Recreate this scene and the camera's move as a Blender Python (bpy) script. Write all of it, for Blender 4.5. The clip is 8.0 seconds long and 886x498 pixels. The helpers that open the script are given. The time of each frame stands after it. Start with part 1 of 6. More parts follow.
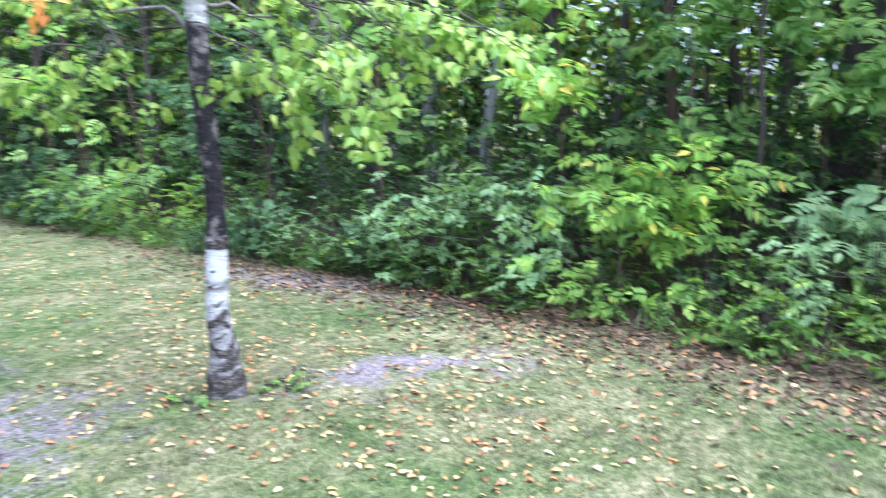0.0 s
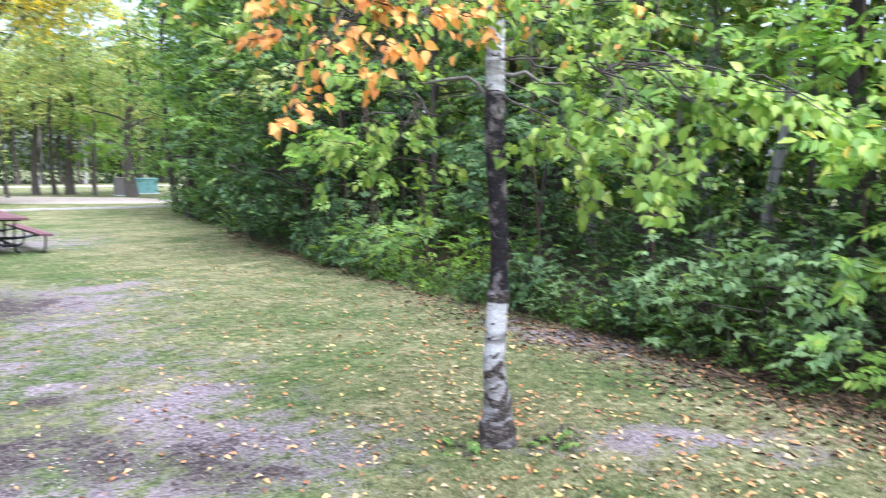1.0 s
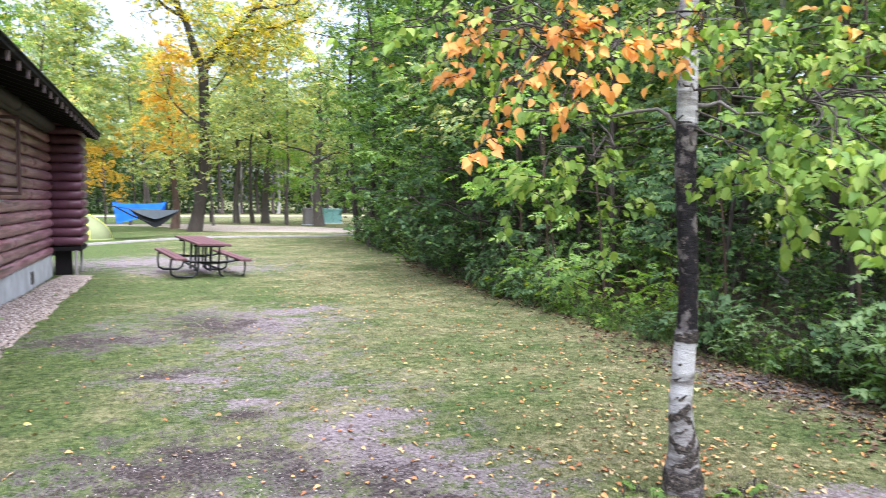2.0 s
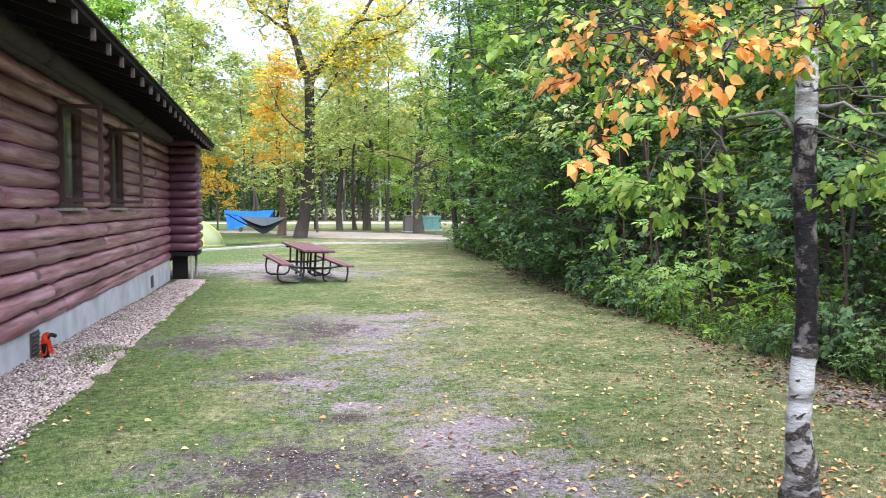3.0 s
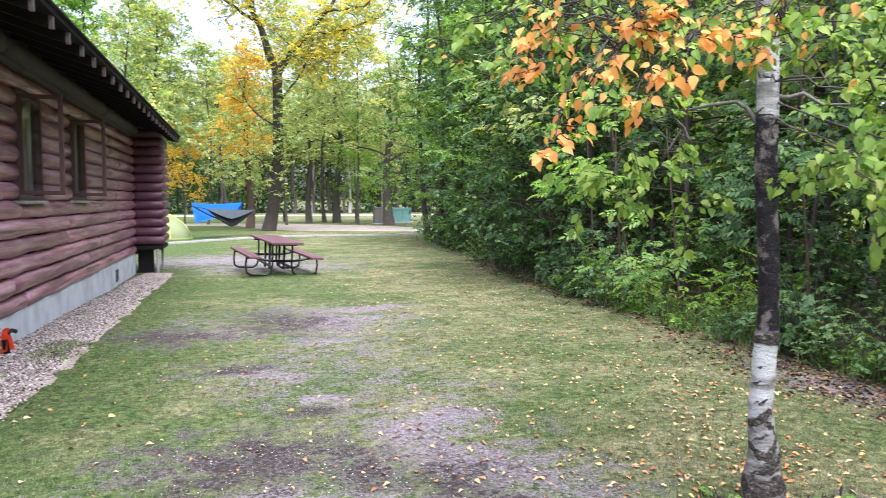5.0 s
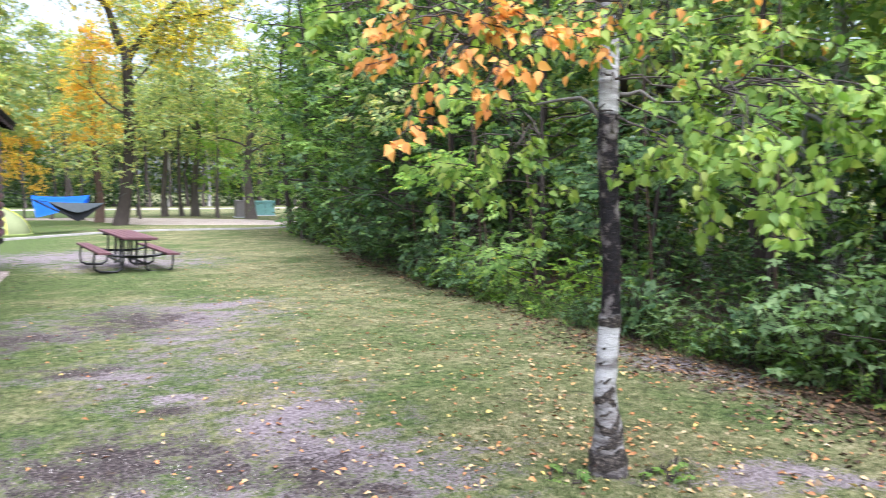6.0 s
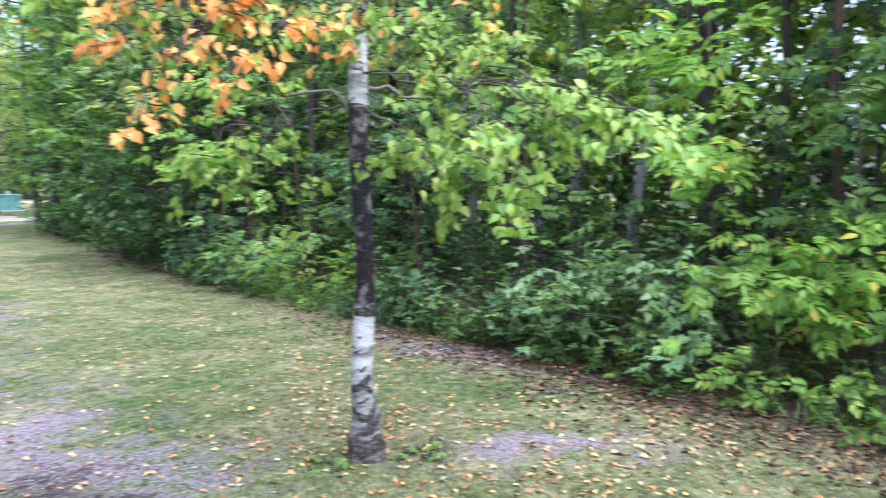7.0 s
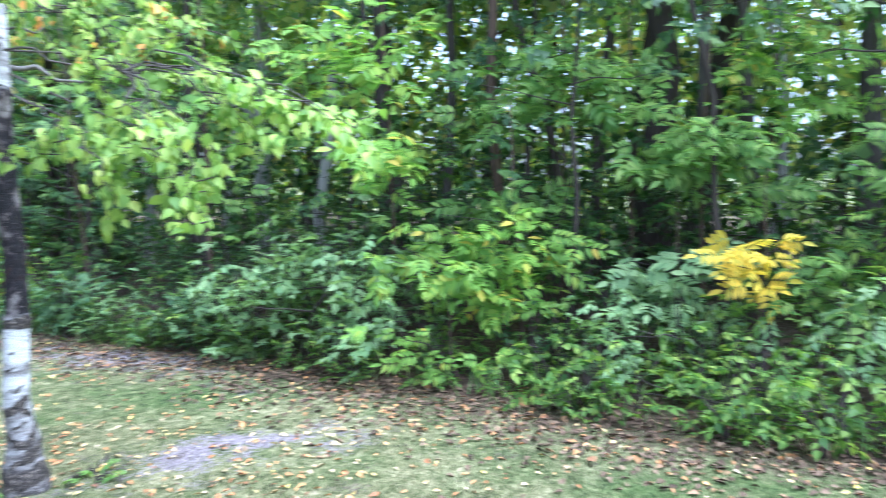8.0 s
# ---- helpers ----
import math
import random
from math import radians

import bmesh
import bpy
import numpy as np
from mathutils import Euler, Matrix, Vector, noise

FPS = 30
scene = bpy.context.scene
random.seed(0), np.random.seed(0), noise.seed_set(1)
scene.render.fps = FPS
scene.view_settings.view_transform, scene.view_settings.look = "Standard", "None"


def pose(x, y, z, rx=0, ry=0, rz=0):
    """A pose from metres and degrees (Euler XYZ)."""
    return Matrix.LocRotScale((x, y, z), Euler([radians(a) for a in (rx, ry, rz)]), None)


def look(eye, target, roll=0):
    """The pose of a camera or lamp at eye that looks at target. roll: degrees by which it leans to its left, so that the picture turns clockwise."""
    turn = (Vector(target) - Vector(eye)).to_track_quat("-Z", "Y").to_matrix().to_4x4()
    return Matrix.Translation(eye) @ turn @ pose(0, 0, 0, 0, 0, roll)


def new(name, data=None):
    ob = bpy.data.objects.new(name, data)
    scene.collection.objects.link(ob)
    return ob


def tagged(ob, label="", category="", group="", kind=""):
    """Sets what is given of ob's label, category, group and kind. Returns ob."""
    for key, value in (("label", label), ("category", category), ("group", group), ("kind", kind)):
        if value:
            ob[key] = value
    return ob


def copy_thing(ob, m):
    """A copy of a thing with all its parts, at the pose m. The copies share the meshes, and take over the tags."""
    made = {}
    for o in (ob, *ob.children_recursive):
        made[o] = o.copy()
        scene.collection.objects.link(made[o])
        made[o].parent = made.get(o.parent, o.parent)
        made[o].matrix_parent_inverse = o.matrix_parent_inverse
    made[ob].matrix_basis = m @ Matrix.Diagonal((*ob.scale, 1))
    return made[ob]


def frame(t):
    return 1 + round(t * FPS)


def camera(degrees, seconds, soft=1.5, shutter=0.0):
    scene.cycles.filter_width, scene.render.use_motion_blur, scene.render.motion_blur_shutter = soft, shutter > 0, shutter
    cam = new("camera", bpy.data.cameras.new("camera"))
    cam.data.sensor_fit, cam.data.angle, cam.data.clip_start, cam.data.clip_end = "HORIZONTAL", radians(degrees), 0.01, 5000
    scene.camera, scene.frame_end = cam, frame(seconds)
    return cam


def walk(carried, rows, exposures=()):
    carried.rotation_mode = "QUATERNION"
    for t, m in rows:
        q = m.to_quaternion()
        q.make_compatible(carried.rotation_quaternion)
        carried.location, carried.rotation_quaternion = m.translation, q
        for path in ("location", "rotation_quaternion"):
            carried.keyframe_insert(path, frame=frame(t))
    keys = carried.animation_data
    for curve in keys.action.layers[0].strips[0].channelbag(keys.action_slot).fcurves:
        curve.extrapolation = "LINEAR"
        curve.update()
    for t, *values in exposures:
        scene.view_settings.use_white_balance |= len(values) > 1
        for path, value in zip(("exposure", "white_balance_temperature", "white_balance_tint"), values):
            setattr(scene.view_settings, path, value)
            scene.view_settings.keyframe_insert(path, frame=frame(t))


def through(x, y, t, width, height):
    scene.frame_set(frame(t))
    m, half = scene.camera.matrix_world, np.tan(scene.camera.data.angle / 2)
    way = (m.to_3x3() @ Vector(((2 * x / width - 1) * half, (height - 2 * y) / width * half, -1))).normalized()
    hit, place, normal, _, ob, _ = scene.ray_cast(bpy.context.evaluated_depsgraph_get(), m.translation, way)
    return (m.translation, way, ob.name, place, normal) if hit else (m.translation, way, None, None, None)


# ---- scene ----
cam = camera(60.7, 8.0, soft=0.65, shutter=0.45)
METRES, TILT, LEAN, TURN = 0.57, -10.39, 0.83, -52.58
ROWS = [
    (0.0, 0.0, 0.0, 0.0, 0.0, 0.0, -0.0),
    (0.5, -0.081, -0.0747, 0.0295, 10.32, 1.95, -2.33),
    (1.0, -0.2035, -0.1267, 0.0294, 19.08, 3.52, -4.21),
    (1.5, -0.2861, -0.1802, 0.0229, 26.12, 4.44, -5.61),
    (2.0, -0.3108, -0.1834, 0.0282, 31.85, 4.74, -6.49),
    (3.5, -0.3674, -0.184, 0.0316, 40.47, 4.14, -7.42),
    (4.0, -0.3689, -0.1768, 0.0293, 40.52, 3.98, -7.41),
    (5.5, -0.3058, -0.1283, 0.0229, 32.9, 4.21, -6.24),
    (6.0, -0.2434, -0.1187, 0.0135, 27.06, 4.57, -5.41),
    (6.5, -0.1124, -0.0921, 0.0099, 19.65, 4.93, -4.27),
    (7.0, 0.0281, -0.0721, 0.0186, 10.78, 5.19, -2.73),
    (7.5, 0.0906, -0.078, 0.0143, -0.14, 5.23, -0.74),
    (8.0, 0.0887, -0.032, 0.0158, -12.07, 5.01, 1.51),
]
walk(cam, [(t, pose(0.206, -0.105, 1.58, TILT, LEAN, TURN) @ pose(METRES * x, METRES * y, METRES * z, 90 + pitch, roll, yaw))
           for t, x, y, z, yaw, pitch, roll in ROWS], [(0.0, 2.41, 4960, 15.5), (0.5, 2.21, 5140, 16.5), (1.0, 2.05, 5380, 17), (1.5, 1.94, 5610, 16.5), (2.0, 1.86, 5700, 16.5), (3.5, 1.83, 5670, 16), (5.5, 1.83, 5670, 16), (6.5, 1.87, 5650, 16.5), (7.0, 2.03, 5200, 16.5), (7.5, 2.25, 4900, 13), (8.0, 2.46, 4800, 11)])

# ---- light: a bright, thinly overcast sky ----
ELEV, AZIM = radians(66), radians(172)
world = bpy.data.worlds.new("sky")
scene.world = world
world.use_nodes = True
wt = world.node_tree
sky = wt.nodes.new("ShaderNodeTexSky")
sky.sky_type, sky.sun_disc = "NISHITA", False
sky.sun_elevation, sky.sun_rotation = ELEV, AZIM
sky.air_density, sky.dust_density = 1.0, 4.0
hsv = wt.nodes.new("ShaderNodeHueSaturation")
hsv.inputs["Saturation"].default_value = 0.42
wt.links.new(sky.outputs[0], hsv.inputs["Color"])
wt.links.new(hsv.outputs[0], wt.nodes["Background"].inputs["Color"])
wt.nodes["Background"].inputs["Strength"].default_value = 0.12
sun = new("sun", bpy.data.lights.new("sun", "SUN"))
sun.data.energy, sun.data.angle, sun.data.color = 1.7, radians(55), (1.0, 0.97, 0.92)
sun_dir = Vector((math.sin(AZIM) * math.cos(ELEV), math.cos(AZIM) * math.cos(ELEV), math.sin(ELEV)))
sun.matrix_world = look(sun_dir * 60, (0, 0, 0))


# ---- materials ----
class Nodes:
    """Short hand for building a node material."""

    def __init__(self, name, rough=0.8, spec=0.3):
        self.mat = bpy.data.materials.new(name)
        self.mat.use_nodes = True
        self.t = self.mat.node_tree
        self.b = self.t.nodes["Principled BSDF"]
        self.b.inputs["Roughness"].default_value = rough
        self.b.inputs["Specular IOR Level"].default_value = spec
        self.co = None

    def n(self, kind, **props):
        node = self.t.nodes.new("ShaderNode" + kind)
        for key, value in props.items():
            node.inputs[key].default_value = value
        return node

    def link(self, a, b):
        self.t.links.new(a, b)

    def coords(self, scale=(1, 1, 1)):
        c = self.n("TexCoord")
        m = self.n("Mapping")
        m.inputs["Scale"].default_value = scale
        self.link(c.outputs["Object"], m.inputs["Vector"])
        return m.outputs[0]

    def noise(self, scale, detail=4.0, rough=0.6, stretch=(1, 1, 1), distort=0.0):
        t = self.n("TexNoise", Scale=scale, Detail=detail, Roughness=rough, Distortion=distort)
        self.link(self.coords(stretch), t.inputs["Vector"])
        return t.outputs["Fac"]

    def ramp(self, fac, stops):
        r = self.n("ValToRGB")
        els = r.color_ramp.elements
        while len(els) < len(stops):
            els.new(0.5)
        for e, (p, c) in zip(els, stops):
            e.position, e.color = p, (*c, 1) if len(c) == 3 else c
        self.link(fac, r.inputs[0])
        return r.outputs[0]

    def mix(self, fac, a, b, mode="MIX"):
        m = self.t.nodes.new("ShaderNodeMix")
        m.data_type, m.blend_type = "RGBA", mode
        for sock, value in ((m.inputs[0], fac), (m.inputs[6], a), (m.inputs[7], b)):
            if isinstance(value, (int, float)):
                sock.default_value = value
            elif isinstance(value, tuple):
                sock.default_value = (*value, 1)
            else:
                self.link(value, sock)
        return m.outputs[2]

    def math(self, op, a, b=0.5):
        m = self.t.nodes.new("ShaderNodeMath")
        m.operation = op
        for sock, value in ((m.inputs[0], a), (m.inputs[1], b)):
            if isinstance(value, (int, float)):
                sock.default_value = value
            else:
                self.link(value, sock)
        return m.outputs[0]

    def attr(self, name):
        a = self.n("Attribute")
        a.attribute_name = name
        return a.outputs["Fac"]

    def colour(self, sock):
        self.link(sock, self.b.inputs["Base Color"])

    def bump(self, height, strength=0.4, distance=0.01):
        b = self.n("Bump", Strength=strength, Distance=distance)
        self.link(height, b.inputs["Height"])
        self.link(b.outputs[0], self.b.inputs["Normal"])


def g(c, k=1.0):
    return tuple(v * k for v in c)


def leaf_material(name, stops, rough=0.5, through=0.42, tone=0.25):
    """Leaves: each leaf has its own colour, lets some light through and has a slightly waxy face."""
    m = Nodes(name, rough + 0.05, 0.24)
    isl = m.n("NewGeometry").outputs["Random Per Island"]
    col = m.ramp(isl, stops)
    vary = m.ramp(m.noise(0.9, 3), [(0.3, (1 - tone,) * 3), (0.7, (1 + tone,) * 3)])
    col = m.mix(1.0, col, vary, "MULTIPLY")
    m.colour(col)
    tr = m.n("BsdfTranslucent")
    m.link(m.mix(1.0, col, (1.15, 1.2, 0.6), "MULTIPLY"), tr.inputs["Color"])
    ms = m.n("MixShader")
    ms.inputs[0].default_value = through
    m.link(m.b.outputs[0], ms.inputs[1])
    m.link(tr.outputs[0], ms.inputs[2])
    m.link(ms.outputs[0], m.t.nodes["Material Output"].inputs["Surface"])
    return m.mat


def bark_material(name, dark, light, scale=14.0):
    m = Nodes(name, 0.9, 0.2)
    fac = m.noise(scale, 6, 0.7, (1, 1, 0.22))
    m.colour(m.mix(m.noise(2.0, 3), m.ramp(fac, [(0.35, dark), (0.65, light)]), g(light, 0.8)))
    m.bump(fac, 0.9, 0.02)
    return m.mat


def plain_material(name, colour, rough=0.6, spec=0.4, metal=0.0, vary=0.15, scale=6.0, bump=0.15):
    m = Nodes(name, rough, spec)
    m.b.inputs["Metallic"].default_value = metal
    fac = m.noise(scale, 5)
    m.colour(m.ramp(fac, [(0.3, g(colour, 1 - vary)), (0.7, g(colour, 1 + vary))]))
    m.bump(m.noise(scale * 8, 4), bump, 0.004)
    return m.mat


LEAF = {
    "dark": leaf_material("leaf_dark", [(0.0, (0.026, 0.062, 0.022)), (0.6, (0.066, 0.132, 0.04)), (1.0, (0.16, 0.24, 0.065))], 0.45, 0.36),
    "blue": leaf_material("leaf_blue", [(0.0, (0.062, 0.13, 0.056)), (1.0, (0.155, 0.245, 0.095))], 0.45, 0.34),
    "mid": leaf_material("leaf_mid", [(0.0, (0.062, 0.135, 0.03)), (0.6, (0.15, 0.255, 0.05)), (1.0, (0.29, 0.38, 0.075))], 0.45, 0.46),
    "canopy": leaf_material("leaf_canopy", [(0.0, (0.11, 0.215, 0.045)), (0.6, (0.22, 0.33, 0.06)), (0.9, (0.36, 0.41, 0.07)), (1.0, (0.55, 0.46, 0.08))], 0.5, 0.55),
    "bright": leaf_material("leaf_bright", [(0.0, (0.16, 0.30, 0.05)), (0.7, (0.28, 0.45, 0.08)), (0.95, (0.40, 0.50, 0.08)), (1.0, (0.6, 0.46, 0.07))], 0.45, 0.5),
    "pale": leaf_material("leaf_pale", [(0.0, (0.18, 0.30, 0.13)), (1.0, (0.34, 0.46, 0.21))], 0.5, 0.45),
    "fresh": leaf_material("leaf_fresh", [(0.0, (0.13, 0.25, 0.06)), (0.6, (0.225, 0.36, 0.085)), (1.0, (0.33, 0.45, 0.12))], 0.45, 0.5),
    "birch": leaf_material("leaf_birch", [(0.0, (0.13, 0.235, 0.045)), (0.5, (0.25, 0.37, 0.07)), (0.85, (0.36, 0.47, 0.10)), (1.0, (0.46, 0.53, 0.13))], 0.4, 0.48),
    "orange": leaf_material("leaf_orange", [(0.0, (0.62, 0.25, 0.07)), (0.6, (0.78, 0.38, 0.11)), (1.0, (0.84, 0.48, 0.14))], 0.5, 0.45),
    "yellow": leaf_material("leaf_yellow", [(0.0, (0.46, 0.41, 0.05)), (0.5, (0.70, 0.52, 0.06)), (1.0, (0.86, 0.64, 0.08))], 0.5, 0.5),
    # greyed and blued: the haze of distance is mixed into this colour
    "yellowgreen": leaf_material("leaf_yellow_green", [(0.0, (0.20, 0.31, 0.14)), (0.5, (0.35, 0.43, 0.19)), (0.85, (0.52, 0.51, 0.20)), (1.0, (0.74, 0.60, 0.18))], 0.5, 0.6),
    "gold": leaf_material("leaf_gold", [(0.0, (0.75, 0.40, 0.08)), (0.6, (0.86, 0.58, 0.11)), (1.0, (0.56, 0.52, 0.12))], 0.5, 0.6),
    # far leaves, likewise dulled in colour for haze
    "far": leaf_material("leaf_far", [(0.0, (0.13, 0.20, 0.08)), (0.6, (0.23, 0.29, 0.11)), (0.9, (0.42, 0.43, 0.14)), (1.0, (0.62, 0.52, 0.13))], 0.5, 0.55),
}
BARK = bark_material("bark_grey", (0.03, 0.025, 0.022), (0.115, 0.098, 0.085))
BARK_DARK = bark_material("bark_dark", (0.022, 0.018, 0.016), (0.075, 0.06, 0.05))
BARK_GREY = bark_material("bark_light_grey", (0.04, 0.036, 0.033), (0.22, 0.20, 0.18))
BARK_PALE = bark_material("bark_pale", (0.18, 0.17, 0.15), (0.42, 0.40, 0.36))
BARK_WARM = bark_material("bark_warm", (0.05, 0.032, 0.024), (0.15, 0.10, 0.075))


def birch_bark():
    """White paper bark below and above, a long stripped dark stretch between, black ridges at old wounds."""
    m = Nodes("birch_bark", 0.75, 0.3)
    sep = m.n("SeparateXYZ")
    m.link(m.coords(), sep.inputs[0])
    z = m.math("ADD", sep.outputs["Z"], m.math("MULTIPLY", m.math("SUBTRACT", m.noise(7, 3, 0.6, (1, 1, 0.6)), 0.5), 0.06))
    z = m.math("DIVIDE", z, 3.0)
    stripped = m.ramp(z, [(0.0, (0, 0, 0)), (0.302, (0, 0, 0)), (0.308, (1, 1, 1)), (0.678, (1, 1, 1)), (0.682, (0, 0, 0))])
    # how grey and weathered the paper bark is, by height
    grey = m.ramp(z, [(0.0, (0.55,) * 3), (0.10, (0.36,) * 3), (0.178, (0.32,) * 3), (0.184, (0.12,) * 3), (0.20, (0.10,) * 3), (0.206, (0.42,) * 3), (0.222, (0.42,) * 3), (0.226, (0.0,) * 3), (0.28, (0.0,) * 3), (0.285, (0.4,) * 3), (0.7, (0.22,) * 3), (1.0, (0.4,) * 3)])
    sheets = m.noise(7.0, 5, 0.65, (0.8, 0.8, 2.6), 0.5)
    tone = m.math("ADD", m.math("MULTIPLY", grey, 0.6), m.math("MULTIPLY", sheets, 0.6))
    paper = m.ramp(tone, [(0.36, (0.54, 0.525, 0.515)), (0.44, (0.43, 0.415, 0.405)), (0.50, (0.30, 0.285, 0.275)), (0.56, (0.19, 0.17, 0.16)), (0.62, (0.05, 0.042, 0.04))])
    marks = m.ramp(m.noise(11, 4, 0.6, (0.7, 0.7, 1.6), 0.9), [(0.645, (0, 0, 0)), (0.66, (1, 1, 1))])
    paper = m.mix(marks, paper, (0.06, 0.048, 0.042))
    lines = m.ramp(m.noise(5, 3, 0.5, (1.0, 1.0, 16.0)), [(0.70, (0, 0, 0)), (0.72, (1, 1, 1))])
    paper = m.mix(m.math("MULTIPLY", lines, 0.7), paper, (0.10, 0.085, 0.078))
    blocks = m.noise(9.0, 4, 0.62, (1.0, 1.0, 0.9), 0.15)
    bare = m.ramp(blocks, [(0.47, (0.010, 0.008, 0.010)), (0.535, (0.022, 0.016, 0.018)), (0.55, (0.10, 0.083, 0.08)), (0.66, (0.21, 0.185, 0.175))])
    bare = m.mix(m.ramp(m.noise(34, 5, 0.7, (0.7, 0.7, 1.5)), [(0.60, (0, 0, 0)), (0.67, (0.8,) * 3)]), bare, (0.17, 0.135, 0.125))
    bare = m.mix(m.ramp(m.noise(24, 5, 0.7, (1.4, 1.4, 0.7)), [(0.36, (0.9,) * 3), (0.44, (0, 0, 0))]), bare, (0.014, 0.010, 0.011))
    bare = m.mix(m.ramp(m.noise(3.2, 2), [(0.62, (0, 0, 0)), (0.70, (0.6,) * 3)]), bare, (0.10, 0.042, 0.028))
    pale = m.ramp(m.noise(4, 3, 0.5, (0.6, 0.6, 14.0)), [(0.68, (0, 0, 0)), (0.69, (1, 1, 1))])
    bare = m.mix(m.math("MULTIPLY", pale, 0.8), bare, (0.42, 0.38, 0.36))
    col = m.mix(stripped, paper, bare)
    rough = m.ramp(m.noise(40, 5, 0.75, (1, 1, 1.8)), [(0.40, (0.012, 0.010, 0.009)), (0.56, (0.07, 0.056, 0.046)), (0.68, (0.26, 0.22, 0.18))])
    k = m.math("ADD", m.attr("knot"), m.math("MULTIPLY", m.math("SUBTRACT", m.noise(22, 5, 0.7), 0.5), 0.9))
    col = m.mix(m.ramp(k, [(0.36, (0, 0, 0)), (0.52, (1, 1, 1))]), col, rough)
    m.colour(col)
    m.bump(m.math("ADD", m.noise(20, 5, 0.7, (1, 1, 2.5)), m.math("ADD", blocks, sheets)), 0.8, 0.012)
    return m.mat


BIRCH = birch_bark()


def lushness(m, x):
    """Where the lawn grows thicker and greener: towards the cabin and in patches."""
    big = m.math("ADD", m.math("MULTIPLY", m.noise(0.42, 4, 0.6), 0.5), m.math("MULTIPLY", m.noise(1.3, 4, 0.6), 0.5))
    shore = m.ramp(m.math("MULTIPLY", m.math("ADD", x, 3.0), 0.1), [(0.12, (0.18,) * 3), (0.30, (0.06,) * 3), (0.48, (0.06,) * 3), (0.60, (0.0,) * 3)])
    return m.ramp(m.math("ADD", big, shore), [(0.455, (0, 0, 0)), (0.61, (1, 1, 1))])


def ground_material():
    m = Nodes("lawn", 0.95, 0.12)
    fine = m.noise(38, 6, 0.75)
    mid = m.noise(2.2, 5, 0.65)
    sep = m.n("SeparateXYZ")
    m.link(m.coords(), sep.inputs[0])
    speck = m.math("ADD", m.math("MULTIPLY", fine, 0.45), m.math("MULTIPLY", m.noise(12, 5, 0.7), 0.55))
    grass = m.ramp(m.math("ADD", m.math("MULTIPLY", speck, 0.75), m.math("MULTIPLY", mid, 0.25)),
                   [(0.41, (0.04, 0.045, 0.018)), (0.47, (0.125, 0.13, 0.055)), (0.53, (0.235, 0.225, 0.11)), (0.60, (0.42, 0.365, 0.22))])
    green = m.ramp(speck, [(0.40, (0.026, 0.045, 0.014)), (0.52, (0.095, 0.135, 0.042)), (0.62, (0.21, 0.23, 0.09))])
    grass = m.mix(lushness(m, sep.outputs["X"]), grass, green)
    soil = m.ramp(m.noise(26, 6, 0.75), [(0.34, (0.10, 0.08, 0.083)), (0.5, (0.24, 0.20, 0.207)), (0.66, (0.40, 0.345, 0.352))])
    wet = m.ramp(m.noise(30, 6, 0.75), [(0.36, (0.022, 0.018, 0.017)), (0.52, (0.07, 0.056, 0.054)), (0.66, (0.19, 0.16, 0.15))])
    edge = m.math("MULTIPLY", m.math("SUBTRACT", m.math("ADD", m.math("MULTIPLY", m.noise(3.4, 6, 0.72), 1.0), m.math("MULTIPLY", fine, 0.85)), 0.93), 3.2)

    def mask(name, gain=1.0):
        a = m.math("ADD", m.attr(name), m.math("MULTIPLY", edge, gain))
        return m.ramp(a, [(0.38, (0, 0, 0)), (0.72, (1, 1, 1))])

    col = m.mix(mask("bare"), grass, soil)
    col = m.mix(mask("dark_soil"), col, wet)
    litter = m.ramp(m.noise(20, 6, 0.8), [(0.3, (0.03, 0.022, 0.015)), (0.5, (0.085, 0.06, 0.04)), (0.7, (0.20, 0.14, 0.09))])
    col = m.mix(mask("litter"), col, litter)
    m.colour(col)
    m.bump(m.math("ADD", fine, m.noise(110, 4, 0.7)), 0.8, 0.02)
    return m.mat


GROUND = ground_material()


def gravel_material(name, a, b, c, scale=60):
    m = Nodes(name, 0.9, 0.2)
    v = m.n("TexVoronoi", Scale=scale)
    m.link(m.coords(), v.inputs["Vector"])
    hs = m.n("SeparateColor")
    m.link(v.outputs["Color"], hs.inputs[0])
    col = m.ramp(hs.outputs[0], [(0.0, a), (0.5, b), (1.0, c)])
    m.colour(m.mix(m.ramp(m.noise(1.3, 4), [(0.4, (0, 0, 0)), (0.7, (0.7, 0.7, 0.7))]), col, g(a, 0.9)))
    m.bump(v.outputs["Distance"], 0.7, 0.012)
    return m.mat


GRAVEL = gravel_material("wall_gravel", (0.19, 0.145, 0.12), (0.36, 0.29, 0.25), (0.52, 0.455, 0.41))
ROAD = gravel_material("road_gravel", (0.31, 0.255, 0.215), (0.42, 0.355, 0.305), (0.51, 0.445, 0.39), 25)


def island_material(name, stops, rough=0.85, spec=0.2):
    m = Nodes(name, rough, spec)
    col = m.ramp(m.n("NewGeometry").outputs["Random Per Island"], stops)
    m.colour(m.mix(0.35, col, m.mix(1.0, col, m.ramp(m.noise(60, 3), [(0.3, (0.5,) * 3), (0.7, (1.3,) * 3)]), "MULTIPLY")))
    return m.mat


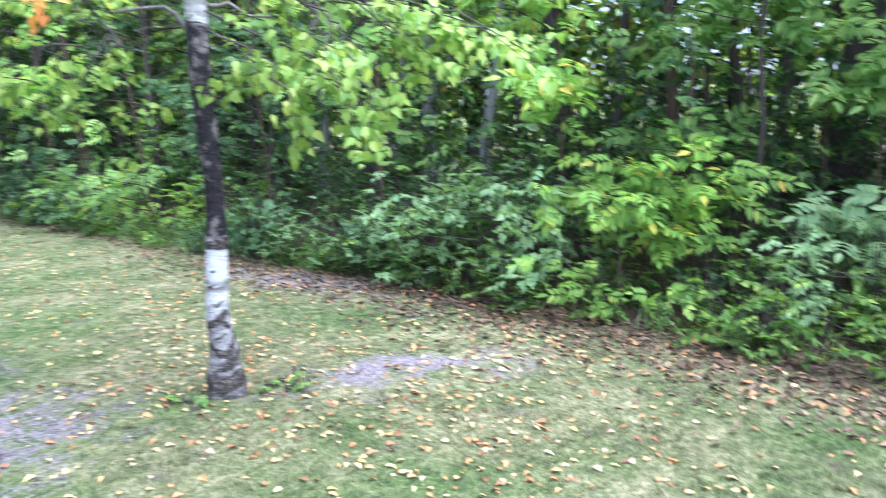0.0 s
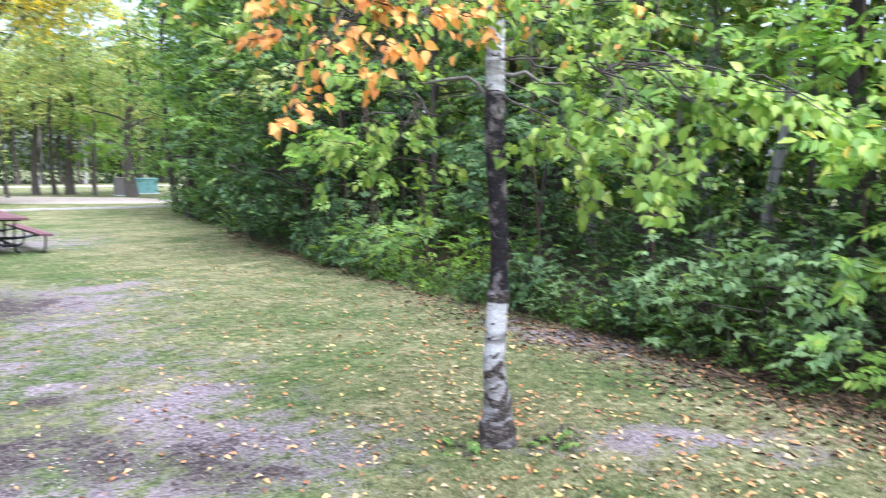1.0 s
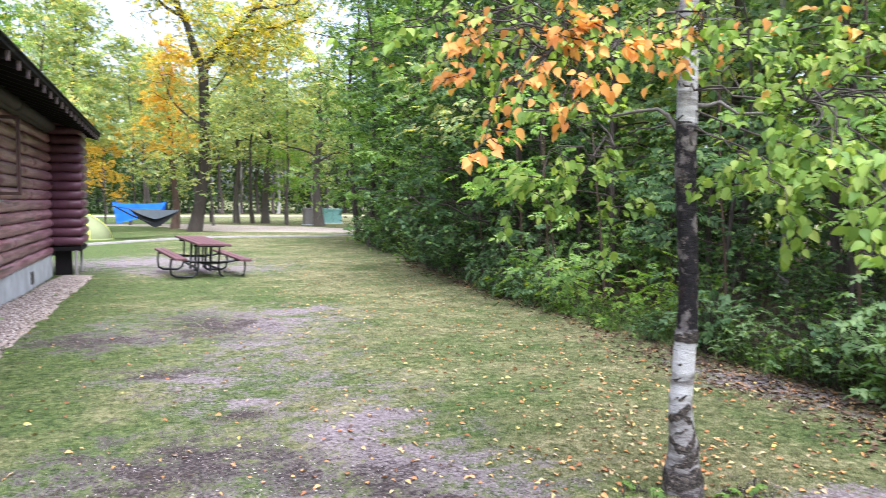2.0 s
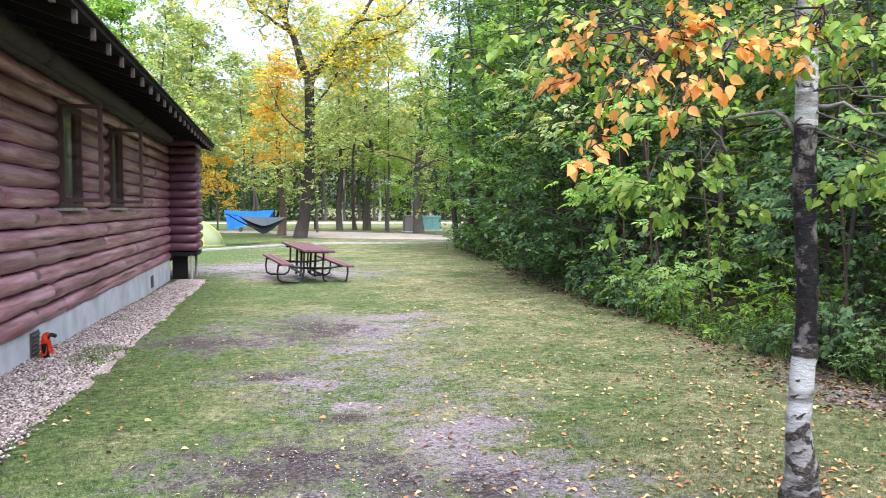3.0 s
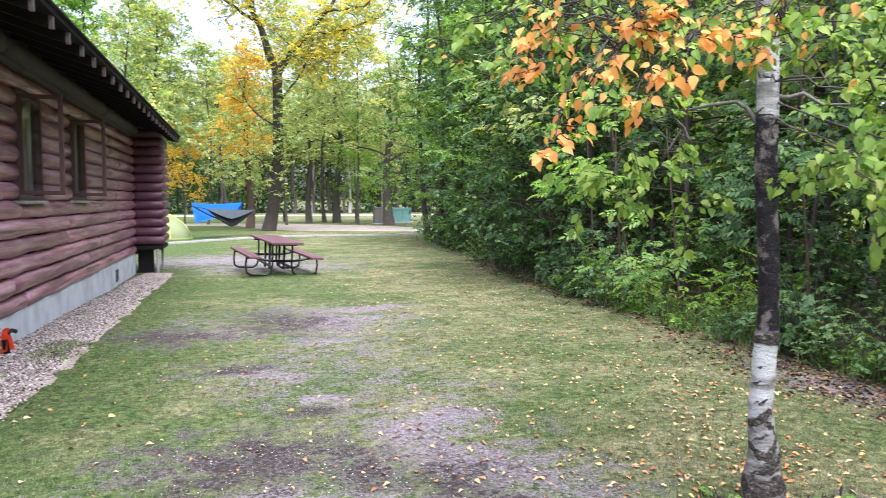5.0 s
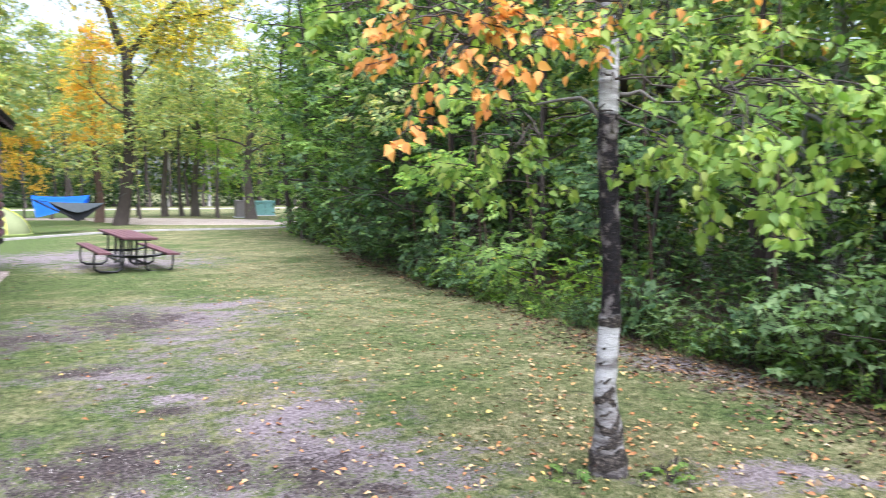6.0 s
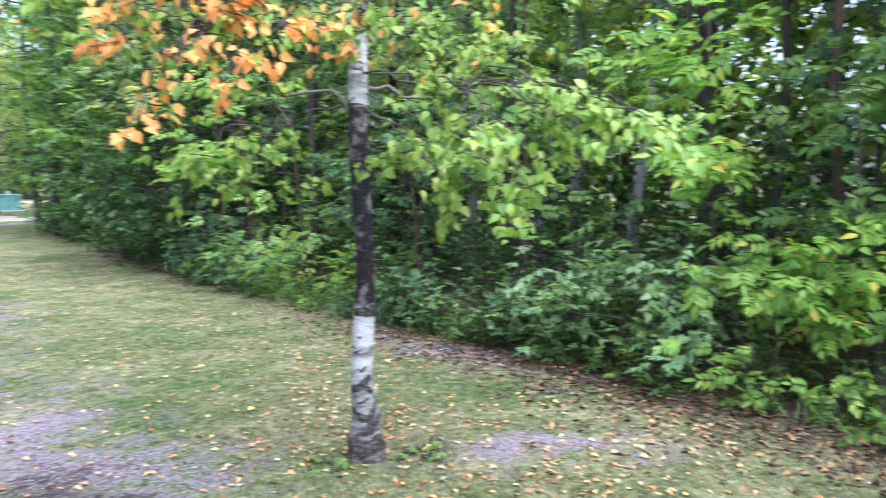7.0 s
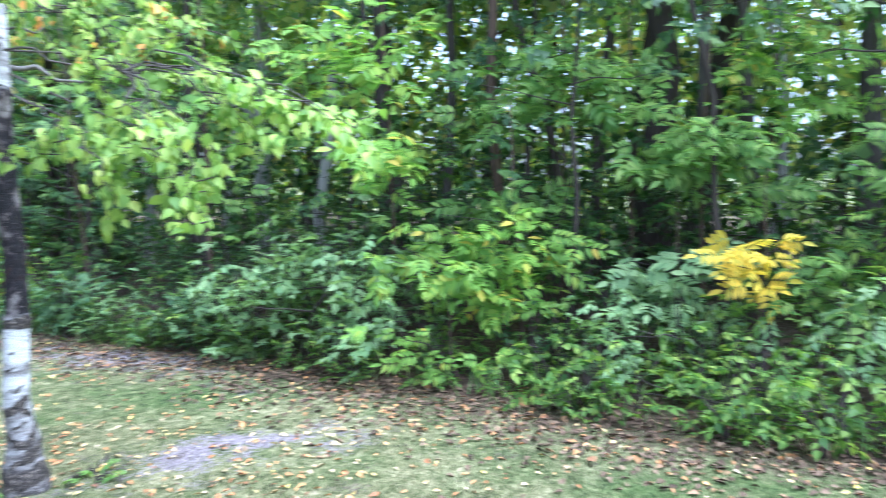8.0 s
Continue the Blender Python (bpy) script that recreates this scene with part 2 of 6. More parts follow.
PEBBLE = island_material("pebble", [(0.0, (0.05, 0.035, 0.03)), (0.3, (0.17, 0.13, 0.115)), (0.65, (0.37, 0.305, 0.275)), (0.9, (0.56, 0.50, 0.46)), (1.0, (0.70, 0.66, 0.62))])
FALLEN = island_material("fallen_leaf", [(0.0, (0.13, 0.06, 0.032)), (0.2, (0.40, 0.16, 0.06)), (0.45, (0.56, 0.28, 0.10)), (0.65, (0.58, 0.40, 0.17)), (0.85, (0.46, 0.36, 0.23)), (1.0, (0.66, 0.50, 0.12))], 0.6, 0.3)
LITTER = island_material("litter_leaf", [(0.0, (0.05, 0.032, 0.022)), (0.5, (0.12, 0.078, 0.05)), (0.85, (0.22, 0.15, 0.095)), (1.0, (0.36, 0.18, 0.07))])


def blade_material():
    """Mown grass: green and straw blades mixed, greener where the lawn is lush."""
    m = Nodes("grass_blade", 0.6, 0.25)
    isl = m.n("NewGeometry").outputs["Random Per Island"]
    sep = m.n("SeparateXYZ")
    m.link(m.coords(), sep.inputs[0])
    dry = m.ramp(isl, [(0.0, (0.06, 0.08, 0.028)), (0.35, (0.155, 0.17, 0.066)), (0.62, (0.25, 0.245, 0.118)), (0.85, (0.38, 0.335, 0.19)), (1.0, (0.52, 0.45, 0.29))])
    lush = m.ramp(isl, [(0.0, (0.04, 0.066, 0.02)), (0.45, (0.105, 0.155, 0.047)), (0.85, (0.20, 0.24, 0.085)), (1.0, (0.38, 0.345, 0.19))])
    col = m.mix(lushness(m, sep.outputs["X"]), dry, lush)
    m.colour(col)
    tr = m.n("BsdfTranslucent")
    m.link(col, tr.inputs["Color"])
    ms = m.n("MixShader")
    ms.inputs[0].default_value = 0.25
    m.link(m.b.outputs[0], ms.inputs[1])
    m.link(tr.outputs[0], ms.inputs[2])
    m.link(ms.outputs[0], m.t.nodes["Material Output"].inputs["Surface"])
    return m.mat


BLADE = blade_material()
TALL = leaf_material("tall_grass", [(0.0, (0.10, 0.18, 0.06)), (0.7, (0.21, 0.31, 0.11)), (1.0, (0.42, 0.41, 0.21))], 0.5, 0.3)


def log_material():
    m = Nodes("stained_log", 0.36, 0.5)
    rnd = m.n("ObjectInfo").outputs["Random"]
    grain = m.noise(9, 6, 0.7, (1, 1, 0.07))
    patch = m.noise(1.6, 4, 0.6, (1, 1, 0.5))
    col = m.ramp(grain, [(0.36, (0.13, 0.043, 0.064)), (0.5, (0.36, 0.158, 0.20)), (0.62, (0.56, 0.32, 0.385))])
    col = m.mix(m.ramp(patch, [(0.5, (0, 0, 0)), (0.75, (0.5,) * 3)]), col, (0.60, 0.42, 0.475))
    knots = m.ramp(m.noise(3.2, 2, 0.4, (1, 1, 0.6)), [(0.72, (0, 0, 0)), (0.75, (0.8,) * 3)])
    col = m.mix(knots, col, (0.05, 0.02, 0.02))
    crack = m.ramp(m.noise(7, 3, 0.5, (1, 1, 0.035)), [(0.33, (1, 1, 1)), (0.365, (0, 0, 0))])
    col = m.mix(m.math("MULTIPLY", crack, 0.8), col, (0.015, 0.008, 0.008))
    col = m.mix(1.0, col, m.ramp(rnd, [(0, (0.8,) * 3), (1, (1.2,) * 3)]), "MULTIPLY")
    m.colour(col)
    m.bump(m.math("SUBTRACT", grain, crack), 0.5, 0.008)
    return m.mat


def wood_material(name, a, b, rough=0.6):
    m = Nodes(name, rough, 0.3)
    grain = m.noise(12, 6, 0.7, (1, 0.06, 1))
    m.colour(m.mix(m.noise(3, 3), m.ramp(grain, [(0.35, a), (0.65, b)]), g(b, 0.85)))
    m.bump(grain, 0.3, 0.004)
    return m.mat


LOG = log_material()
LOG_DARK = wood_material("dark_red_log", (0.075, 0.026, 0.042), (0.16, 0.066, 0.095), 0.4)
# near-black, since the shade under the roof is put into this colour
SHADED_WOOD = wood_material("shaded_wood", (0.006, 0.005, 0.006), (0.016, 0.012, 0.013), 0.85)
# paler than the rafters: light on the cut ends is in the colour
LIT_TIP = wood_material("lit_rafter_tip", (0.10, 0.07, 0.07), (0.20, 0.15, 0.15))
# dark grey log colour that carries the shade under the eaves
SHADED_LOG = wood_material("shaded_log", (0.03, 0.025, 0.027), (0.10, 0.082, 0.085), 0.8)
SASH = wood_material("sash_wood", (0.06, 0.032, 0.03), (0.14, 0.08, 0.075))
TABLE_WOOD = wood_material("red_table_wood", (0.085, 0.036, 0.042), (0.17, 0.082, 0.09))
STEEL = plain_material("black_tube", (0.018, 0.018, 0.02), 0.45, 0.5)
CONCRETE = plain_material("concrete", (0.56, 0.58, 0.62), 0.9, 0.2, 0, 0.2, 2.5, 0.4)
SHINGLE = plain_material("roof_shingle", (0.07, 0.065, 0.06), 0.95, 0.2, 0, 0.35, 9, 0.6)
VENT = plain_material("vent_metal", (0.12, 0.12, 0.12), 0.5, 0.4, 0.6)
INSIDE = plain_material("room_inside", (0.25, 0.2, 0.16), 0.9, 0.2)
PANE_REFLECTION = plain_material("pane_reflection", (0.62, 0.70, 0.66), 0.9, 0.1)
SILL = plain_material("grey_sill", (0.38, 0.37, 0.36), 0.7, 0.3)
TARP_BLUE = plain_material("blue_tarp", (0.03, 0.21, 0.72), 0.4, 0.5, 0, 0.1, 4)
HAMMOCK_GREY = plain_material("hammock_grey", (0.09, 0.105, 0.115), 0.7, 0.3, 0, 0.1)
BLACK_CLOTH = plain_material("black_cloth", (0.014, 0.015, 0.018), 0.7, 0.3)
TENT = plain_material("tent_green", (0.22, 0.245, 0.12), 0.7, 0.2, 0, 0.08)
TENT_STRIPE = plain_material("tent_stripe", (0.60, 0.62, 0.10), 0.6, 0.3)
TENT_SKIRT = plain_material("tent_skirt", (0.20, 0.25, 0.07), 0.7, 0.3)
ORANGE_CLOTH = plain_material("orange_cloth", (0.85, 0.10, 0.03), 0.6, 0.3)
TEAL = plain_material("teal_cabinet", (0.18, 0.36, 0.34), 0.5, 0.4)
GREY_BOX = plain_material("grey_cabinet", (0.22, 0.20, 0.19), 0.7, 0.3)
KERB = plain_material("pale_kerb", (0.27, 0.255, 0.235), 0.9, 0.2, 0, 0.2, 3)


def glass_material():
    m = Nodes("window_glass", 0.02, 0.5)
    m.b.inputs["Transmission Weight"].default_value = 1.0
    m.b.inputs["IOR"].default_value = 1.5
    return m.mat


GLASS = glass_material()


# ---- mesh helpers ----
def part(name, bm, material, parent=None, label=""):
    """Links a bmesh as one mesh object under a thing."""
    me = bpy.data.meshes.new(name)
    bm.to_mesh(me)
    bm.free()
    return link_mesh(name, me, material, parent, label)


def link_mesh(name, me, material, parent=None, label="", smooth=False):
    me.materials.append(material)
    if smooth:
        me.polygons.foreach_set("use_smooth", [True] * len(me.polygons))
    ob = new(name, me)
    if parent is not None:
        ob.parent = parent
    if label:
        tagged(ob, label)
    return ob


def np_mesh(name, verts, faces):
    """A mesh from arrays: faces all have the same number of corners."""
    verts, faces = np.asarray(verts, dtype=np.float32), np.asarray(faces, dtype=np.int32)
    me = bpy.data.meshes.new(name)
    n, k = faces.shape
    me.vertices.add(len(verts))
    me.vertices.foreach_set("co", verts.ravel())
    me.loops.add(n * k)
    me.loops.foreach_set("vertex_index", faces.ravel())
    me.polygons.add(n)
    me.polygons.foreach_set("loop_start", np.arange(0, n * k, k, dtype=np.int32))
    me.update(calc_edges=True)
    return me


def merged(pieces):
    vs, fs, base = [], [], 0
    for v, f in pieces:
        vs.append(v)
        fs.append(f + base)
        base += len(v)
    return np.concatenate(vs), np.concatenate(fs)


def unit(a):
    return a / np.maximum(np.linalg.norm(a, axis=-1, keepdims=True), 1e-9)


def tube(path, radii, sides=7):
    path, radii = np.asarray(path, float), np.asarray(radii, float)
    way = unit(np.gradient(path, axis=0))
    ref = np.where(np.abs(way[:, 2:3]) > 0.9, [[1.0, 0, 0]], [[0, 0, 1.0]])
    u = unit(np.cross(way, ref))
    for i in range(1, len(u)):
        u[i] = unit(u[i - 1] - way[i] * np.dot(u[i - 1], way[i]))
    w = np.cross(way, u)
    a = np.linspace(0, 2 * np.pi, sides, endpoint=False)
    ring = u[:, None] * np.cos(a)[None, :, None] + w[:, None] * np.sin(a)[None, :, None]
    v = (path[:, None] + ring * radii[:, None, None]).reshape(-1, 3)
    i, j = np.meshgrid(np.arange(len(path) - 1), np.arange(sides), indexing="ij")
    k = (j + 1) % sides
    f = np.stack([i * sides + j, i * sides + k, (i + 1) * sides + k, (i + 1) * sides + j], -1).reshape(-1, 4)
    v = np.concatenate([v, path[:1], path[-1:]])
    n, last = len(v), (len(path) - 1) * sides
    # caps close as narrow quads that meet in the middle
    extra = []
    for ring_at, mid in ((0, n - 2), (last, n - 1)):
        for q in range(0, sides - 1, 2):
            extra.append((ring_at + q, ring_at + q + 1, ring_at + (q + 2) % sides, mid))
    return v, np.concatenate([f, np.array(extra)])


OVATE = np.array([(0, 0, 0), (-.29, .18, .06), (-.32, .42, .08), (0, 1, -.12), (.32, .42, .08), (.29, .18, .06)])
NARROW = np.array([(0, 0, 0), (-.17, .25, .04), (-.19, .55, .05), (0, 1, -.10), (.19, .55, .05), (.17, .25, .04)])
BROAD = np.array([(0, 0, 0), (0, .30, -.03), (0, .64, -.06), (0, 1, -.20), (-.15, .03, .02), (-.30, .20, .06), (-.335, .42, .07), (-.20, .72, .0), (.15, .03, .02), (.30, .20, .06), (.335, .42, .07), (.20, .72, .0)])
RHOMB = np.array([(0, 0, 0), (-.36, .45, .06), (0, 1, -.08), (.36, .45, .06)])


def leaves(p, d, nrm, length, shape=OVATE):
    """Many leaves: p base, d direction, nrm rough normal, length."""
    d = unit(d)
    s = unit(np.cross(d, nrm))
    w = np.cross(s, d)
    l = np.asarray(length).reshape(-1, 1, 1)
    v = p[:, None] + l * (s[:, None] * shape[None, :, 0:1] + d[:, None] * shape[None, :, 1:2] + w[:, None] * shape[None, :, 2:3])
    k = len(shape)
    quads = np.array({6: [(0, 1, 2, 3), (0, 3, 4, 5)], 12: [(0, 4, 5, 1), (1, 5, 6, 2), (2, 6, 7, 3), (0, 1, 9, 8), (1, 2, 10, 9), (2, 3, 11, 10)]}.get(k, [(0, 1, 2, 3)]))
    f = (np.arange(len(p))[:, None, None] * k + quads[None]).reshape(-1, 4)
    return v.reshape(-1, 3), f


def pinnate(p, d, nrm, length, pairs=3):
    """Compound leaves: leaflets in pairs along a stalk, and one at the tip."""
    d = unit(d)
    s = unit(np.cross(d, nrm))
    w = np.cross(s, d)
    l = np.asarray(length).reshape(-1, 1)
    out = []
    for i in range(pairs):
        q = 0.32 + 0.6 * i / pairs
        at = p + d * l * q - w * l * 0.12 * q * q
        for sg in (-1, 1):
            out.append(leaves(at, d * 0.55 + s * sg * 0.85 - w * 0.15, w, l[:, 0] * (0.46 - 0.03 * i), NARROW))
    out.append(leaves(p + d * l * 0.9 - w * l * 0.1, d - w * 0.25, w, l[:, 0] * 0.45, NARROW))
    return merged(out)


def sprigs(rng, p, way, nrm, reach, count, size, shape, droop=0.3):
    """Short twigs with leaves in two ranks: p base points, way directions, nrm the normals of the flat sprays."""
    way = unit(way)
    side = unit(np.cross(way, nrm))
    up = np.cross(side, way)
    n, out = len(p), []
    for i in range(count):
        q = (i + 0.5) / count
        at = p + way * (reach * q)[:, None] - np.array([0, 0, 1.0]) * (reach * droop * q * q * 0.6)[:, None]
        sg = 0.0 if i == count - 1 else (1.0 if i % 2 else -1.0)
        d = way * (0.5 + 0.5 * q) + side * sg * 0.85 + rng.normal(size=(n, 3)) * 0.18 - np.array([0, 0, droop])
        out.append(leaves(at, d, up + rng.normal(size=(n, 3)) * 0.24, size * rng.uniform(0.75, 1.2, n), shape))
    return merged(out)


def rnd_dirs(rng, n, up=0.0):
    v = unit(rng.normal(size=(n, 3)))
    v[:, 2] += up
    return unit(v)


def box(bm, x0, y0, z0, x1, y1, z1, bevel=0.0):
    r = bmesh.ops.create_cube(bm, size=1.0, matrix=Matrix.Translation(((x0 + x1) / 2, (y0 + y1) / 2, (z0 + z1) / 2)) @ Matrix.Diagonal((abs(x1 - x0), abs(y1 - y0), abs(z1 - z0), 1)))
    if bevel:
        es = list({e for v in r["verts"] for e in v.link_edges})
        bmesh.ops.bevel(bm, geom=es, offset=bevel, segments=2, affect="EDGES", profile=0.5)


def box_part(name, lo, hi, material, parent, label="", bevel=0.004):
    bm = bmesh.new()
    box(bm, *lo, *hi, bevel)
    return part(name, bm, material, parent, label)


def empty(name, at, label, category, group="", kind=""):
    ob = new(name)
    ob.empty_display_size = 0.2
    ob.location = at
    return tagged(ob, label, category, group, kind)


def smoothstep(a, b, v):
    s = np.clip((np.asarray(v, float) - a) / (b - a), 0, 1)
    return s * s * (3 - 2 * s)


# ---- the lie of the land ----
def edge_x(y):
    """Where the woods begin."""
    return np.interp(y, [-6, -0.4, 3, 5, 8, 10.7, 16, 23, 33, 45], [4.6, 4.85, 5.12, 5.35, 5.2, 5.45, 6.1, 6.9, 8.0, 11.5])


def ground_z(x, y):
    x, y = np.asarray(x, float), np.asarray(y, float)
    z = -0.24 * smoothstep(6, 20, y)
    near = 1 - smoothstep(25, 60, np.hypot(x, y))
    z = z + near * (0.012 * np.sin(2.1 * x + 0.6 * y) * np.sin(1.7 * y + 0.3 * x) + 0.006 * np.sin(5.3 * x + 1) * np.sin(4.7 * y))
    return z + 0.12 * smoothstep(0.3, 3.0, x - edge_x(y)) * near


def blob(x, y, cx, cy, rx, ry, turn=0.0):
    x, y = x + 0.16 * np.sin(2.7 * y + cx) + 0.07 * np.sin(7.1 * y + 3.0 * x), y + 0.14 * np.sin(2.3 * x + cy) + 0.06 * np.sin(6.3 * x - 2.0 * y)
    c, s = math.cos(turn), math.sin(turn)
    u, v = ((x - cx) * c + (y - cy) * s) / rx, (-(x - cx) * s + (y - cy) * c) / ry
    return np.clip(0.98 - 0.43 * np.hypot(u, v), 0, 1)


def bare_soil(x, y):
    m = np.zeros_like(x)
    for b in ((1.35, 5.3, 0.42, 0.6, 0.3), (1.3, 4.4, 0.62, 0.8), (0.25, 4.6, 0.8, 0.5), (-0.2, 3.6, 1.2, 0.7), (1.05, 10.6, 0.95, 1.4), (-0.5, 9.7, 0.95, 0.55), (0.9, 8.6, 0.4, 0.25),
              (3.45, 2.75, 0.55, 0.22, -0.6), (0.3, 7.3, 0.5, 0.45), (-0.4, 24.0, 2.2, 1.8), (1.0, 21.3, 1.6, 1.3), (2.0, 11.6, 0.7, 0.4), (0.45, 6.1, 0.3, 0.2), (5.05, 5.0, 0.3, 1.0)):
        m = np.maximum(m, blob(x, y, *b))
    # grass worn thin along the way that people walk
    thin = np.maximum(blob(x, y, 0.9, 6.6, 1.1, 2.6), blob(x, y, -0.2, 10.4, 1.2, 1.6))
    return np.maximum(m, 0.42 * smoothstep(0.25, 0.75, thin))


def dark_soil(x, y):
    m = np.zeros_like(x)
    for b in ((0.25, 4.65, 0.62, 0.42), (1.12, 4.15, 0.28, 0.36), (0.55, 10.4, 0.55, 0.9), (-0.75, 9.7, 0.65, 0.42), (0.1, 7.5, 0.3, 0.22), (-0.25, 4.3, 0.4, 0.25), (0.42, 5.8, 0.14, 0.12)):
        m = np.maximum(m, blob(x, y, *b))
    return m


# ---- ground ----
def make_ground():
    xs = np.concatenate([[-2500, -1200, -600, -300, -160, -90, -60, -40, -28, -20, -14, -10, -7], np.arange(-5, 8.01, 0.11), np.arange(8.5, 26, 0.8), [28, 34, 42, 60, 90, 160, 300, 600, 1200, 2500]])
    ys = np.concatenate([[-2500, -1200, -600, -300, -150, -80, -40, -20, -12, -8], np.arange(-6, 1.5, 0.3), np.arange(1.6, 14, 0.11), np.arange(14.2, 30, 0.25), np.arange(30.5, 70, 1.2), [75, 85, 100, 130, 180, 300, 600, 1200, 2500]])
    gx, gy = np.meshgrid(xs, ys)
    x, y = gx.ravel(), gy.ravel()
    v = np.stack([x, y, ground_z(x, y)], -1)
    i, j = np.meshgrid(np.arange(len(ys) - 1), np.arange(len(xs) - 1), indexing="ij")
    n = len(xs)
    f = np.stack([i * n + j, i * n + j + 1, (i + 1) * n + j + 1, (i + 1) * n + j], -1).reshape(-1, 4)
    me = np_mesh("ground", v, f)
    shy = np.interp(y, [4, 7], [0.0, 0.6])
    litter = smoothstep(-0.7, 0.3, x - edge_x(y) - shy) * (1 - smoothstep(38, 44, y)) * (1 - smoothstep(30, 40, x))
    for name, values in (("bare", bare_soil(x, y)), ("dark_soil", dark_soil(x, y)), ("litter", litter)):
        me.attributes.new(name, "FLOAT", "POINT").data.foreach_set("value", values.astype(np.float32))
    tagged(link_mesh("ground", me, GROUND, smooth=True), "patchy lawn with worn bare soil and leaf litter", "ground", kind="structure")


def strip(name, line, material, label, category, lift=0.012, rough=0.15, rng=None):
    """A flat strip along a line of (x, y, half width), with an uneven edge."""
    line = np.array(line, float)
    t = np.linspace(0, len(line) - 1, 12 * len(line))
    x, y, w = (np.interp(t, np.arange(len(line)), line[:, k]) for k in range(3))
    for _ in range(6):
        x[1:-1], y[1:-1], w[1:-1] = ((a[:-2] + 2 * a[1:-1] + a[2:]) / 4 for a in (x, y, w))
    way = unit(np.stack([np.gradient(x), np.gradient(y)], -1))
    v, rows = [], 9
    for k in range(rows):
        q = (2 * k / (rows - 1) - 1) * (w + (rough * rng.normal(size=len(x)) if k in (0, rows - 1) else 0))
        px, py = x - way[:, 1] * q, y + way[:, 0] * q
        z = ground_z(px, py) + (lift if 0 < k < rows - 1 else -0.03)
        v.append(np.stack([px, py, z], -1))
    v = np.stack(v, 1).reshape(-1, 3)
    i, j = np.meshgrid(np.arange(len(x) - 1), np.arange(rows - 1), indexing="ij")
    f = np.stack([i * rows + j + 1, i * rows + j, (i + 1) * rows + j, (i + 1) * rows + j + 1], -1).reshape(-1, 4)
    return tagged(link_mesh(name, np_mesh(name, v, f), material, smooth=True), label, category, kind="structure")


make_ground()
rng = np.random.default_rng(5)
strip("road_1", [(30, 40, 3), (16, 43, 2.6), (10, 46, 3.2), (6.2, 50, 6.0), (2, 58, 3.2), (-6, 62, 2.6), (-30, 66, 2.6)], ROAD, "pale gravel campground road with a wide bend", "road", rng=rng)
strip("road_2", [(-70, 100, 4), (-20, 94, 4), (10, 92, 4), (40, 90, 4), (90, 92, 4)], ROAD, "pale gravel road before the far woods", "road", rng=rng)
strip("gravel_strip", [(-2.25, 3.5, 0.45), (-2.2, 5.4, 0.42), (-2.1, 7.1, 0.55), (-2.1, 10, 0.55), (-2.1, 14.2, 0.5), (-2.05, 19.2, 0.5), (-2.0, 20.2, 0.4)], GRAVEL, "strip of pale gravel along the cabin foundation", "gravel", 0.02, 0.07, rng)


def pebbles(n):
    y = rng.uniform(3.8, 20.2, n) ** 1.0
    y = 4 + (y - 4) * rng.uniform(0.3, 1, n)
    x = rng.normal(-2.14, 0.24, n)
    x = np.where((x < -2.54) | (x > -1.66), rng.uniform(-2.52, -1.75, n), x)
    s = rng.uniform(0.005, 0.013, n) * (1 + 0.4 * rng.random(n))
    base = np.array([(1, 0, 0), (0, 1, 0), (-1, 0, 0), (0, -1, 0), (0, 0, 0.8), (0, 0, -0.8)])
    sq = rng.uniform(0.7, 1.4, (n, 1, 3))
    a = rng.uniform(0, 6.28, n)
    v = base[None] * sq * s[:, None, None]
    c, d = np.cos(a)[:, None], np.sin(a)[:, None]
    v = np.stack([v[..., 0] * c - v[..., 1] * d, v[..., 0] * d + v[..., 1] * c, v[..., 2]], -1)
    v += np.stack([x, y, ground_z(x, y) + 0.022], -1)[:, None]
    t = np.array([(0, 1, 4), (1, 2, 4), (2, 3, 4), (3, 0, 4), (1, 0, 5), (2, 1, 5), (3, 2, 5), (0, 3, 5)])
    f = (np.arange(n)[:, None, None] * 6 + t[None]).reshape(-1, 3)
    tagged(link_mesh("pebbles", np_mesh("pebbles", v.reshape(-1, 3), f), PEBBLE), "loose pale stones on the gravel strip", "gravel", kind="stuff")


pebbles(22000)


def kerb():
    path = np.array([(-9, 31.0), (-6, 32.2), (-3, 33.6), (-0.8, 36.3), (1.5, 38.4), (4, 39.0), (7.2, 38.4), (9.5, 39.4)])
    t = np.linspace(0, len(path) - 1, 40)
    x, y = np.interp(t, range(len(path)), path[:, 0]), np.interp(t, range(len(path)), path[:, 1])
    way = unit(np.stack([np.gradient(x), np.gradient(y)], -1))
    prof = [(-0.12, -0.1), (-0.12, 0.06), (-0.08, 0.09), (0.08, 0.09), (0.12, 0.06), (0.12, -0.1)]
    v = np.stack([np.stack([x - way[:, 1] * a, y + way[:, 0] * a, ground_z(x, y) + b], -1) for a, b in prof], 1).reshape(-1, 3)
    i, j = np.meshgrid(np.arange(len(x) - 1), np.arange(5), indexing="ij")
    f = np.stack([i * 6 + j, i * 6 + j + 1, (i + 1) * 6 + j + 1, (i + 1) * 6 + j], -1).reshape(-1, 4)
    tagged(link_mesh("kerb", np_mesh("kerb", v, f), KERB), "low pale kerb between lawn and road", "kerb", kind="structure")


kerb()


